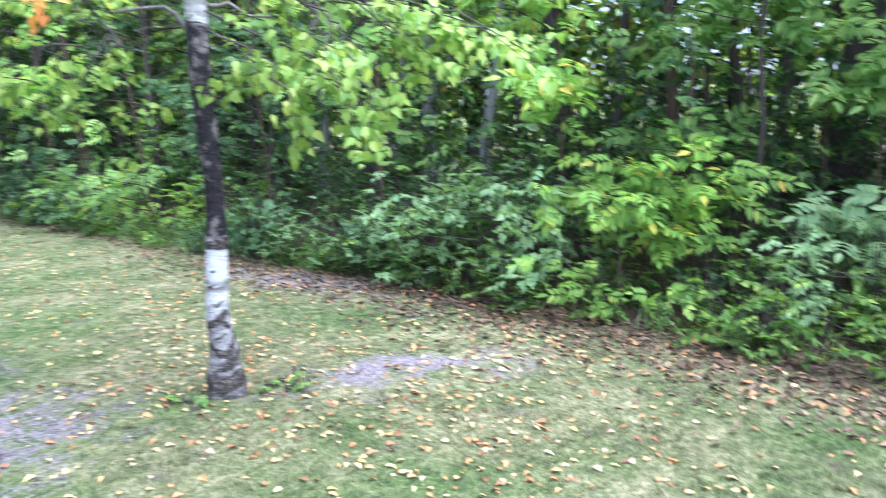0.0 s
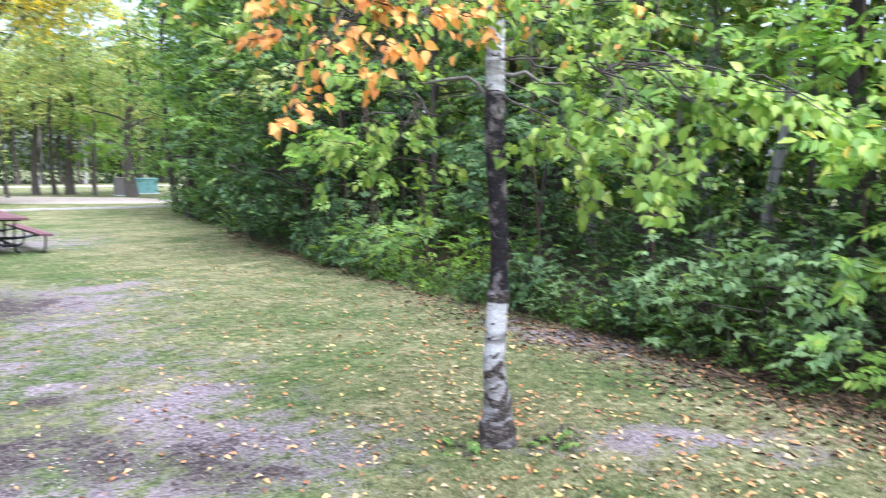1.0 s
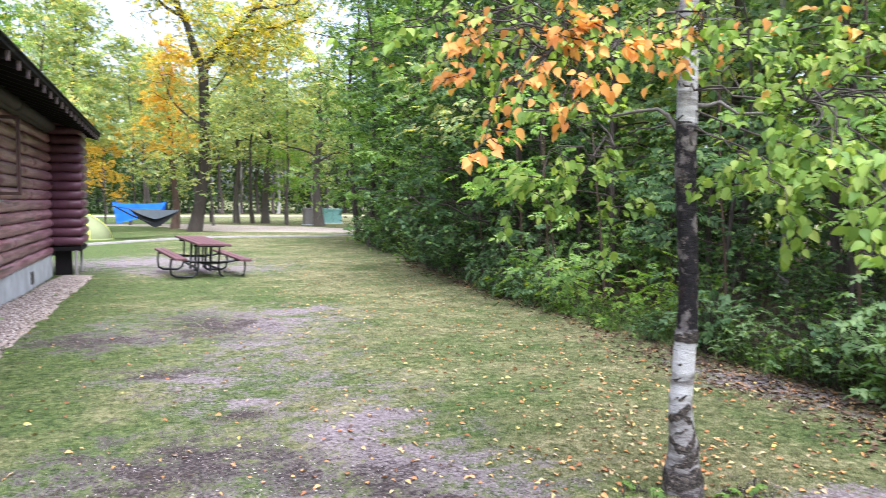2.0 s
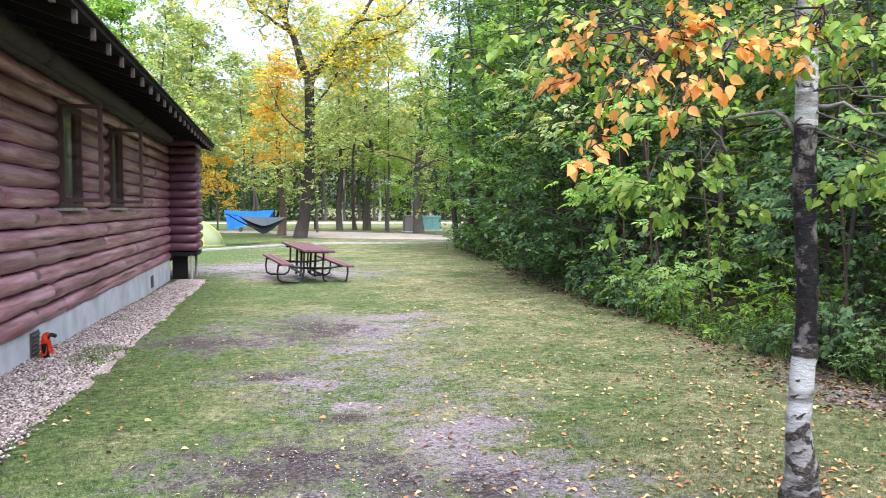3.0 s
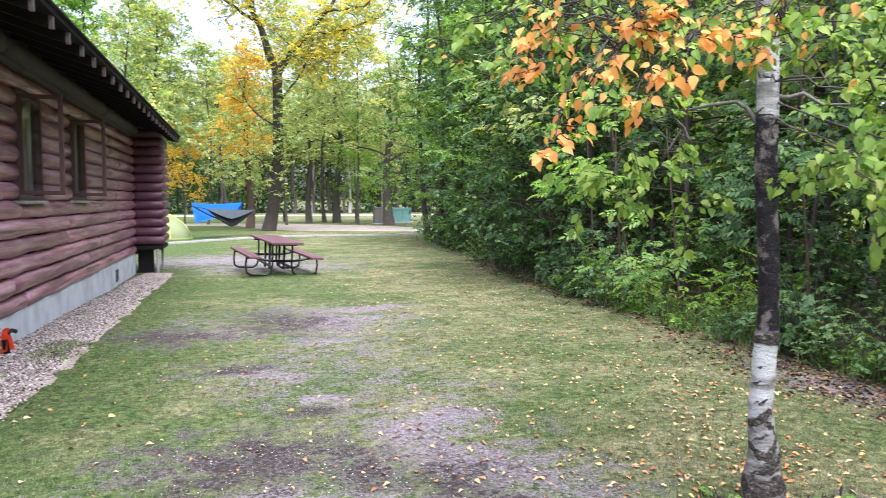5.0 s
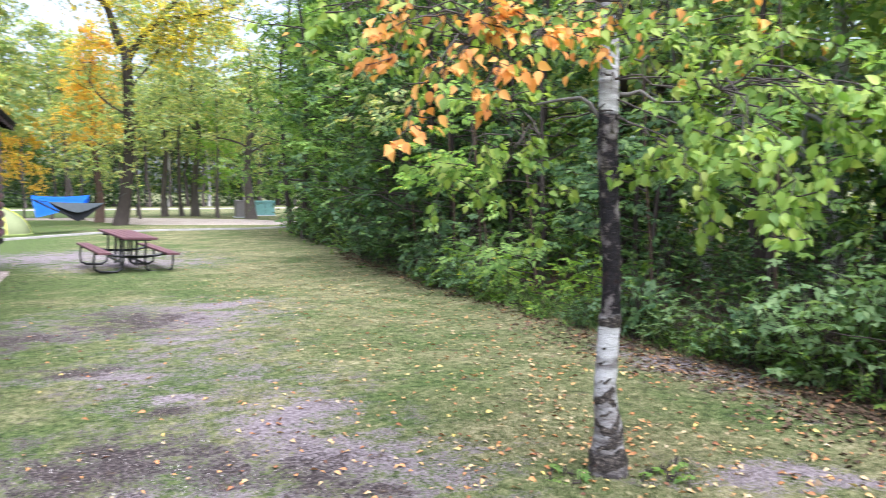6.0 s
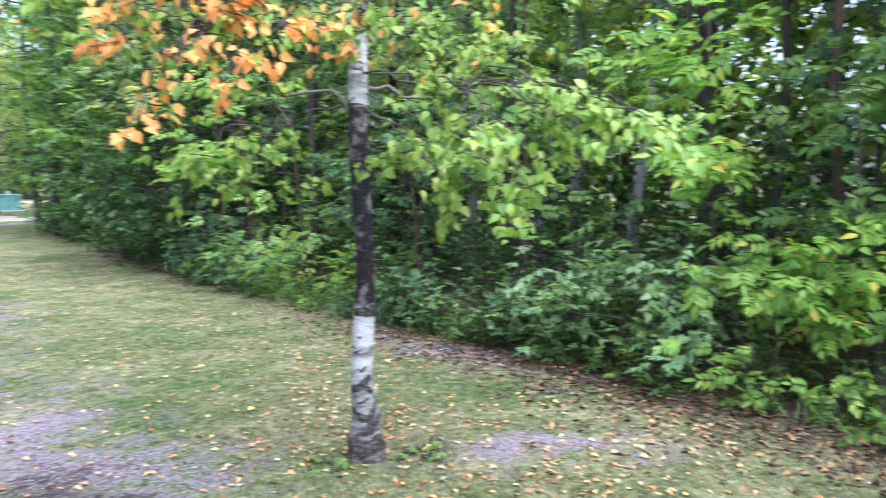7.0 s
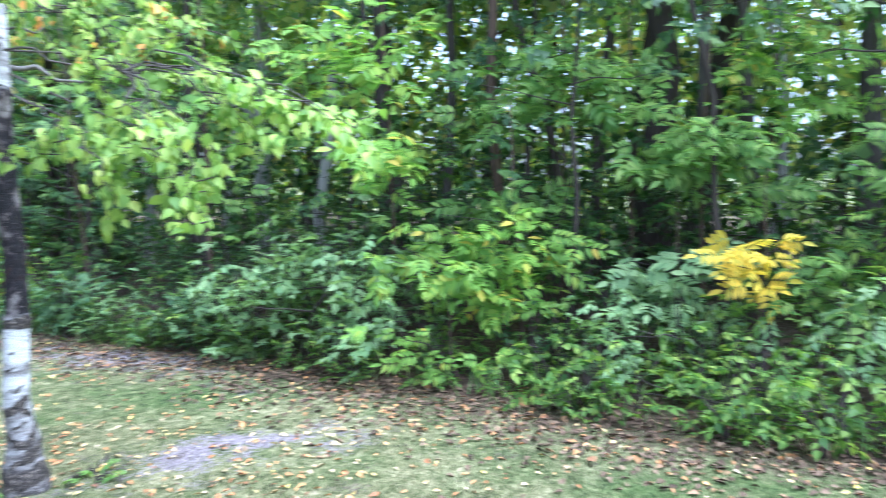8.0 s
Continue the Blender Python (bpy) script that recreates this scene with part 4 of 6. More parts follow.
def cabinet(name, lo, hi, material, label):
    ob = empty(name, ((lo[0] + hi[0]) / 2, (lo[1] + hi[1]) / 2, lo[2]), label, "utility box")
    c = ob.location
    w, d, h = hi[0] - lo[0], hi[1] - lo[1], hi[2] - lo[2]
    box_part("body", (-w / 2, -d / 2, 0.06), (w / 2, d / 2, h - 0.1), material, ob, "", 0.02)
    box_part("lid", (-w / 2 - 0.03, -d / 2 - 0.04, h - 0.1), (w / 2 + 0.03, d / 2 + 0.03, h), material, ob, "", 0.03)
    box_part("plinth", (-w / 2 - 0.08, -d / 2 - 0.08, -0.1), (w / 2 + 0.08, d / 2 + 0.08, 0.06), CONCRETE, ob)
    box_part("door_seam", (-0.01, -d / 2 - 0.008, 0.1), (0.01, -d / 2 + 0.01, h - 0.14), STEEL, ob)


cabinet("utility_box", (9.9, 57.0, -0.24), (11.2, 58.0, 1.05), GREY_BOX, "weathered grey utility box at the roadside")
cabinet("utility_box", (12.0, 60.5, -0.24), (13.5, 61.8, 0.95), TEAL, "teal green metal utility box at the roadside")
pst = empty("marker_post", (3.6, 66, -0.24), "short dark marker post beside the road", "post")
box_part("post", (-0.09, -0.09, -0.2), (0.09, 0.09, 0.75), STEEL, pst, "", 0.015)
box_part("cap", (-0.13, -0.13, 0.75), (0.13, 0.13, 0.95), STEEL, pst, "", 0.02)


# ---- trees and shrubs ----
def wander(rng, a, b, n=6, wobble=0.05):
    t = np.linspace(0, 1, n)[:, None]
    p = np.array(a, float) * (1 - t) + np.array(b, float) * t
    k = np.cumsum(rng.normal(size=(n, 3)), 0) * wobble
    k -= k[:1] * (1 - t) + k[-1:] * t
    return p + k


def foliage(rng, points, n, spread, size, kind="ovate", flat=0.6, droop=0.25, face=(0, 0, 1)):
    """Leaves scattered round the given twig points."""
    if kind == "pinnate":
        pts = points[rng.integers(0, len(points), n)]
        p = pts + rng.normal(size=(n, 3)) * spread * np.array([1, 1, flat])
        d = rnd_dirs(rng, n)
        d[:, 2] = d[:, 2] * 0.4 - droop
        return pinnate(p, d, unit(rng.normal(size=(n, 3)) * 0.3 + np.array(face)), size * rng.uniform(0.7, 1.25, n) * 3.0)
    count = 7
    m = max(n // count, 1)
    p = points[rng.integers(0, len(points), m)] + rng.normal(size=(m, 3)) * spread * 0.8 * np.array([1, 1, flat])
    way = rnd_dirs(rng, m)
    way[:, 2] = way[:, 2] * 0.35 - droop * 0.6
    nrm = unit(rng.normal(size=(m, 3)) * 0.26 + np.array(face))
    shape = {"ovate": OVATE, "narrow": NARROW, "rhomb": RHOMB}[kind]
    return sprigs(rng, p, way, nrm, size * 2.7 * rng.uniform(0.7, 1.3, m), count, size, shape, droop)


def tree(seed, x, y, h, r, label, leaf="mid", n=1500, size=0.1, kind="rhomb", low=0.3, spread=2.0, limbs=12, lean=(0, 0), bark=BARK, clump=0.4, category="tree", name="tree", group="", rise=0.45, top=1.0, flat=0.5, face=(-0.55, -0.25, 0.7), twigs=3):
    """A tree: tapered trunk, limbs and a crown of leaves round the twigs."""
    rg = np.random.default_rng(seed)
    z = float(ground_z(x, y))
    ob = empty(name, (x, y, z), label, category, group)
    tr = wander(rg, (0, 0, -0.15), (lean[0], lean[1], h), 9, 0.012 * h)
    tr[0, :2] = 0
    tt = np.linspace(0, 1, 9)
    rad = r * (1 - 0.85 * tt) + r * 0.35 * np.exp(-tt * 30)
    v, f = tube(tr, rad, 10)
    link_mesh("trunk", np_mesh("trunk", v, f), bark, ob, smooth=True)
    pieces, pts = [], []
    for i in range(limbs):
        s = low + (0.97 - low) * (i + rg.random()) / limbs
        a = i * 2.4 + rg.uniform(-0.5, 0.5)
        start = np.array([np.interp(s, tt, tr[:, k]) for k in range(3)])
        reach = spread * (1 - 0.75 * ((s - low) / (1 - low)) ** 1.5) * rg.uniform(0.65, 1.15)
        end = start + np.array([math.cos(a) * reach, math.sin(a) * reach, reach * rise * rg.uniform(0.5, 1.4) * top])
        p = wander(rg, start, end, 6, 0.05 * reach)
        lrad = max(r * 0.35 * (1 - s * 0.7), 0.006)
        pieces.append(tube(p, np.linspace(lrad, lrad * 0.25, 6), 5))
        for q in range(twigs):
            b = p[2 + q]
            e2 = b + unit(rg.normal(size=3) + np.array([math.cos(a), math.sin(a), 0.3])) * reach * 0.45
            w = wander(rg, b, e2, 4, 0.04 * reach)
            pieces.append(tube(w, np.linspace(lrad * 0.4, lrad * 0.12, 4), 4))
            pts.append(w[1:])
        pts.append(p[3:])
    v, f = merged(pieces)
    tagged(link_mesh("branchwork", np_mesh("branchwork", v, f), bark, ob), kind="stuff")
    v, f = foliage(rg, np.concatenate(pts), n, clump, size, kind, flat, 0.25, face)
    tagged(link_mesh("crown", np_mesh("crown", v, f), LEAF[leaf], ob), kind="stuff")
    return ob


def shrub(seed, h, leaf, n, size, kind, label, spread=0.5, stems=7, name="shrub", group="shrubs along the edge of the woods"):
    rg = np.random.default_rng(seed)
    ob = empty(name, (0, 0, 0), label, name, group)
    pieces, pts = [], []
    for i in range(stems):
        a = i * 2.4 + rg.uniform(-0.4, 0.4)
        q = spread * rg.uniform(0.3, 1)
        p = wander(rg, (0.1 * math.cos(a), 0.1 * math.sin(a), -0.08), (q * math.cos(a), q * math.sin(a), h * rg.uniform(0.55, 1)), 6, 0.05 * h)
        pieces.append(tube(p, np.linspace(0.010, 0.003, 6), 4))
        pts.append(p[1:])
        for k in range(2):
            w = wander(rg, p[2 + k], p[2 + k] + unit(rg.normal(size=3) + [math.cos(a), math.sin(a), 0.5]) * 0.4 * h, 4, 0.02)
            pieces.append(tube(w, np.linspace(0.006, 0.002, 4), 4))
            pts.append(w)
    v, f = merged(pieces)
    tagged(link_mesh("stemwork", np_mesh("stemwork", v, f), BARK_DARK, ob), kind="stuff")
    v, f = foliage(rg, np.concatenate(pts), n, 0.13 * h + 0.03, size, kind, 0.8, 0.25, (0, 0, 1))
    tagged(link_mesh("foliage", np_mesh("foliage", v, f), LEAF[leaf], ob), kind="stuff")
    return ob


def birch():
    """The birch on the lawn: white and dark peeled bark, low limbs, green and orange leaves."""
    rg = np.random.default_rng(21)
    bx, by = 2.72, 3.40
    ob = empty("birch_tree", (bx, by, 0), "young birch with peeling white and dark bark and leaves turning orange", "tree")
    side = np.array([0.79, -0.61, 0])
    prof = [(-0.1, 0.0, 0.128), (0.02, 0.0, 0.112), (0.10, -0.006, 0.098), (0.16, -0.005, 0.089), (0.25, -0.006, 0.080), (0.335, -0.016, 0.069), (0.42, -0.027, 0.066), (0.51, -0.030, 0.062), (0.66, -0.019, 0.061),
            (0.81, -0.011, 0.059), (0.885, -0.002, 0.061), (0.93, 0.0, 0.056), (1.08, 0.0, 0.053), (1.22, -0.001, 0.052), (1.37, -0.011, 0.055), (1.51, -0.020, 0.053), (1.73, -0.027, 0.058), (1.9, -0.032, 0.058), (2.04, -0.029, 0.056), (2.34, -0.033, 0.053),
            (2.67, -0.036, 0.048), (3.4, 0.03, 0.040), (4.4, 0.05, 0.028), (5.4, 0.12, 0.01)]
    path = np.array([side * o + [0, 0, z] for z, o, _ in prof])
    zs = np.concatenate([np.arange(-0.1, 2.7, 0.015), np.arange(2.7, 5.41, 0.15)])
    fine = np.stack([np.interp(zs, path[:, 2], path[:, k]) for k in range(2)] + [zs], -1)
    rad = np.interp(zs, path[:, 2], [p[2] for p in prof])
    for _ in range(2):
        fine[1:-1, :2] = (fine[:-2, :2] + 2 * fine[1:-1, :2] + fine[2:, :2]) / 4
    v, f = tube(fine, rad, 28)
    ang = np.arctan2(v[:, 1], v[:, 0])
    z = v[:, 2]
    lump = 1 + 0.03 * np.sin(3 * ang + z * 7) + 0.02 * np.sin(5 * ang - z * 31) * np.exp(-z * 1.2) + 0.12 * np.maximum(0, np.sin(4 * ang + 1)) * np.exp(-np.maximum(z, 0) * 9)
    # old wounds: raised, dark, slanting ridges round the stem
    knot = np.zeros(len(v))
    for z0, tilt, at_, wide, tall in ((0.885, 0.012, -2.3, 9.0, 0.022), (0.862, -0.01, -1.5, 1.0, 0.018), (0.455, 0.035, -2.6, 1.3, 0.030), (0.425, -0.02, -2.0, 1.0, 0.018), (0.30, 0.045, -1.6, 1.6, 0.028), (0.27, -0.03, -2.7, 1.2, 0.022), (0.235, 0.03, -1.2, 1.3, 0.026), (0.09, 0.02, -2.0, 9.0, 0.05), (1.20, 0.02, -1.0, 0.5, 0.03), (1.73, 0.0, -2.9, 0.35, 0.07),
                                     (0.545, 0.012, -2.4, 0.8, 0.010), (0.385, -0.03, -1.4, 0.9, 0.013), (0.355, 0.02, -2.5, 0.7, 0.010), (0.185, 0.03, -2.2, 1.2, 0.016), (0.14, -0.03, -1.3, 1.1, 0.014), (0.645, 0.015, -2.9, 0.5, 0.009), (0.735, 0.02, -2.7, 0.3, 0.008)):
        turn = np.arctan2(np.sin(ang - at_), np.cos(ang - at_))
        knot = np.maximum(knot, np.exp(-((z - z0 - tilt * np.sin(2 * turn) - 0.006 * np.sin(9 * ang + 40 * z)) / tall) ** 2) * np.exp(-(turn / wide) ** 2))
    lump = lump + knot * (0.09 + 0.05 * np.sin(11 * ang + 90 * z)) + 0.012 * np.sin(70 * z + 2 * np.sin(3 * ang))
    centre = np.stack([np.interp(v[:, 2], zs, fine[:, k]) for k in range(2)], -1)
    v[:, :2] = centre + (v[:, :2] - centre) * lump[:, None]
    stem = np_mesh("trunk", v, f)
    stem.attributes.new("knot", "FLOAT", "POINT").data.foreach_set("value", knot.astype(np.float32))
    link_mesh("trunk", stem, BIRCH, ob, "peeling birch trunk, white below and dark above", smooth=True)
    # where each limb leaves the trunk, where its tip is, how many leaves of each colour
    LIMBS = [
        (2.5, (1.17, 3.0, 2.25), 1, 14, 0.075), (2.5, (1.14, 3.0, 2.13), 0, 9, 0.075), (2.5, (1.33, 3.05, 2.39), 3, 9, 0.075), (2.5, (1.69, 2.9, 2.41), 4, 15, 0.075), (2.5, (1.77, 2.85, 2.38), 3, 7, 0.075), (2.5, (1.68, 2.9, 2.29), 2, 15, 0.075),
        (2.5, (1.64, 3.0, 2.35), 4, 5, 0.075), (2.5, (1.49, 2.95, 2.16), 2, 9, 0.075), (2.5, (1.4, 2.95, 2.07), 1, 2, 0.075), (2.5, (1.76, 2.85, 2.12), 3, 9, 0.075), (2.5, (1.66, 2.85, 2.07), 1, 6, 0.075), (2.3, (1.64, 2.85, 1.97), 0, 5, 0.075),
        (2.5, (1.95, 2.85, 2.29), 5, 9, 0.075), (2.5, (2.04, 2.9, 2.36), 6, 5, 0.075), (2.3, (1.31, 2.9, 1.92), 2, 6, 0.075), (2.3, (1.21, 2.9, 1.81), 0, 9, 0.075), (2.5, (2.16, 2.95, 2.23), 6, 7, 0.075), (2.5, (2.42, 3.1, 2.26), 8, 8, 0.075),
        (2.5, (2.43, 3.1, 2.49), 12, 6, 0.075), (2.5, (2.54, 3.1, 2.42), 16, 0, 0.075), (2.5, (1.05, 3.3, 2.4), 10, 0, 0.17), (2.5, (1.19, 3.3, 2.45), 14, 0, 0.17), (2.5, (1.52, 3.3, 2.31), 14, 0, 0.17), (2.5, (1.66, 3.3, 2.42), 16, 0, 0.17),
        (2.5, (1.69, 3.2, 2.5), 14, 0, 0.17), (2.5, (1.35, 3.3, 2.51), 12, 0, 0.17), (2.5, (2.09, 3.2, 2.29), 14, 0, 0.17), (2.5, (2.46, 3.3, 2.46), 14, 0, 0.17),
        (2.0, (1.78, 3.6, 1.66), 46, 0, 0.2), (1.95, (2.05, 3.7, 1.58), 44, 0, 0.2), (2.1, (2.32, 3.63, 1.88), 44, 0, 0.2), (1.9, (2.36, 3.62, 1.5), 34, 0, 0.18), (2.2, (2.15, 3.8, 2.1), 46, 0, 0.22),
        (2.5, (1.46, 3.43, 2.4), 50, 4, 0.24), (2.6, (1.1, 3.77, 2.42), 50, 2, 0.26), (2.3, (1.34, 3.93, 2.28), 50, 3, 0.26),
        (2.1, (2.55, 2.13, 1.50), 34, 0, 0.13), (2.15, (2.47, 2.40, 1.52), 34, 0, 0.14), (2.1, (2.67, 2.05, 1.60), 34, 0, 0.13), (2.2, (2.63, 2.36, 1.72), 42, 0, 0.16), (2.25, (2.81, 2.01, 1.83), 44, 0, 0.15),
        (2.3, (2.87, 1.72, 1.87), 44, 0, 0.12), (2.3, (2.95, 1.45, 1.70), 30, 0, 0.10), (2.2, (2.60, 2.02, 1.42), 30, 0, 0.11), (2.2, (2.85, 1.9, 1.75), 34, 0, 0.12), (2.3, (2.64, 2.73, 2.03), 50, 0, 0.2), (2.4, (3.08, 2.83, 2.24), 60, 3, 0.24), (2.0, (2.56, 2.82, 1.70), 44, 0, 0.17),
        (2.5, (2.44, 2.83, 2.36), 40, 5, 0.18), (2.5, (3.24, 2.65, 2.36), 60, 3, 0.26), (2.5, (2.51, 2.5, 2.36), 44, 5, 0.2), (2.6, (3.3, 3.6, 2.5), 90, 4, 0.3), (2.2, (3.4, 3.1, 2.05), 70, 0, 0.26),
    ]
    for k in range(16):
        a, z = k * 2.4, 2.8 + 0.14 * k
        LIMBS.append((z, (bx + 1.5 * math.cos(a), by + 1.5 * math.sin(a), z + 0.35), 70, 8, 0.35))
    base = np.array([bx, by, 0.0])
    limbs, green, orange = [], [], []
    boughs = [(2.42, (-0.62, 0.02, 2.36)), (2.2, (0.06, -0.72, 2.08)), (1.98, (-0.36, 0.2, 1.92)), (2.25, (0.42, -0.38, 2.2)), (2.5, (-0.42, -0.38, 2.52)), (2.4, (-0.9, -0.25, 2.36)), (2.05, (-0.1, -0.5, 1.86)), (2.45, (0.3, 0.2, 2.6))]
    nodes = []
    for z, q in boughs:
        start = np.array([np.interp(z, zs, fine[:, 0]), np.interp(z, zs, fine[:, 1]), z])
        p = wander(rg, start, np.array(q), 12, 0.045)
        v, f = tube(p, np.linspace(0.007, 0.003, 12), 7)
        link_mesh("bough", np_mesh("bough", v, f), BARK, ob, smooth=True)
        nodes += [p[7], p[-1]]
    for z, tip, ng, no, spread in LIMBS:
        start = np.array([np.interp(z, zs, fine[:, 0]), np.interp(z, zs, fine[:, 1]), z])
        if z < 2.75:
            start = min(nodes, key=lambda q: float(np.linalg.norm(q + base - np.array(tip))))
        end = np.array(tip) - base
        mid = (start * 0.45 + end * 0.55) + [0, 0, 0.25 * np.linalg.norm(end - start)]
        t = np.linspace(0, 1, 9)[:, None]
        p = start * (1 - t) ** 2 + 2 * t * (1 - t) * mid + t * t * end
        p[1:-1] += rg.normal(size=(7, 3)) * 0.03
        v, f = tube(p, np.linspace(0.006, 0.002, 9), 6)
        link_mesh("limb", np_mesh("limb", v, f), BARK, ob, smooth=True)
        twigs = [p[6:]]
        for k in range(5):
            b = p[4 + k]
            w = wander(rg, b, b + unit(rg.normal(size=3) * [1, 1, 0.5] + [0, 0, -0.15]) * spread * 1.5, 4, 0.012)
            limbs.append(tube(w, np.linspace(0.004, 0.0013, 4), 4))
            twigs.append(w)
        wgt = np.array([math.exp(-float(((w[-1] - end) ** 2).sum()) / (2 * (1.3 * spread + 0.04) ** 2)) + 0.04 for w in twigs])
        for count, out in ((int(ng * 1.6), green), (int(no * 2.4 + 0.5), orange)):
            if count:
                which = rg.choice(len(twigs), count, p=wgt / wgt.sum())
                along = 0.25 + 0.75 * rg.random(count) ** 0.8
                at, way = np.zeros((count, 3)), np.zeros((count, 3))
                for i in range(count):
                    w = twigs[which[i]]
                    q = along[i] * (len(w) - 1)
                    at[i] = [np.interp(q, range(len(w)), w[:, c]) for c in range(3)]
                    way[i] = w[-1] - w[0]
                at += rg.normal(size=(count, 3)) * 0.022
                d = unit(way) * 0.55 + rg.normal(size=(count, 3)) * [0.5, 0.5, 0.25] + [0, 0, -0.55]
                nr = unit(rg.normal(size=(count, 3)) * 0.42 + [-0.5, -0.55, 0.75])
                out.append(leaves(at, d, nr, 0.057 * rg.uniform(0.55, 1.2, count), BROAD))
    # long arching branches, thick with broad leaves
    arches = (
        ([(2.72, 3.4, 2.22), (2.85, 3.0, 2.2), (2.92, 2.62, 2.1), (2.93, 2.34, 2.06), (2.89, 2.07, 2.02), (2.87, 1.85, 1.96), (2.88, 1.68, 1.89), (2.84, 1.45, 1.74)], 32),
        ([(2.72, 3.4, 2.12), (2.72, 3.0, 1.97), (2.74, 2.7, 1.87), (2.80, 2.45, 1.78), (2.84, 2.29, 1.66), (2.78, 2.32, 1.53)], 19),
        ([(2.72, 3.4, 2.02), (2.70, 2.96, 1.88), (2.69, 2.68, 1.74), (2.63, 2.6, 1.56)], 14),
    )
    for pts, many in arches:
        pts = np.array(pts) - base
        t = np.linspace(0, len(pts) - 1, 24)
        p = np.stack([np.interp(t, range(len(pts)), pts[:, k]) for k in range(3)], -1)
        for _ in range(3):
            p[1:-1] = (p[:-2] + 2 * p[1:-1] + p[2:]) / 4
        v, f = tube(p, np.linspace(0.006, 0.0018, 24), 6)
        link_mesh("limb", np_mesh("limb", v, f), BARK, ob, smooth=True)
        along = np.gradient(p, axis=0)
        pick = rg.integers(5, 24, many)
        way = unit(along[pick]) * 0.7 + rg.normal(size=(many, 3)) * [0.6, 0.6, 0.25] + [0, 0, -0.35]
        green.append(sprigs(rg, p[pick], way, unit(rg.normal(size=(many, 3)) * 0.25 + [-0.55, -0.35, 0.75]), rg.uniform(0.09, 0.17, many), 5, 0.06, BROAD, 0.3))
    # two crooked older limbs
    for pts, r0 in (([(-0.02, 0.0, 1.90), (-0.06, 0.04, 1.99), (-0.10, 0.08, 2.09), (-0.16, 0.12, 2.135), (-0.23, 0.17, 2.115), (-0.34, 0.24, 2.10)], 0.017), ([(0.0, 0.0, 2.14), (0.06, -0.04, 2.14), (0.12, -0.08, 2.155), (0.19, -0.13, 2.10), (0.30, -0.2, 2.09)], 0.015)):
        pts = [np.array(q) + rg.normal(size=3) * 0.006 for q in pts]
        v, f = tube(pts, np.linspace(r0, r0 * 0.4, len(pts)), 8)
        link_mesh("limb", np_mesh("limb", v, f), BARK_GREY, ob, "crooked grey limb", smooth=True)
    v, f = merged(limbs)
    tagged(link_mesh("twigwork", np_mesh("twigwork", v, f), BARK_DARK, ob, "thin dark birch twigs"), kind="stuff")
    v, f = merged(green)
    tagged(link_mesh("green_foliage", np_mesh("green_foliage", v, f), LEAF["birch"], ob, "fresh green birch leaves"), kind="stuff")
    v, f = merged(orange)
    tagged(link_mesh("orange_foliage", np_mesh("orange_foliage", v, f), LEAF["orange"], ob, "orange autumn birch leaves"), kind="stuff")


birch()


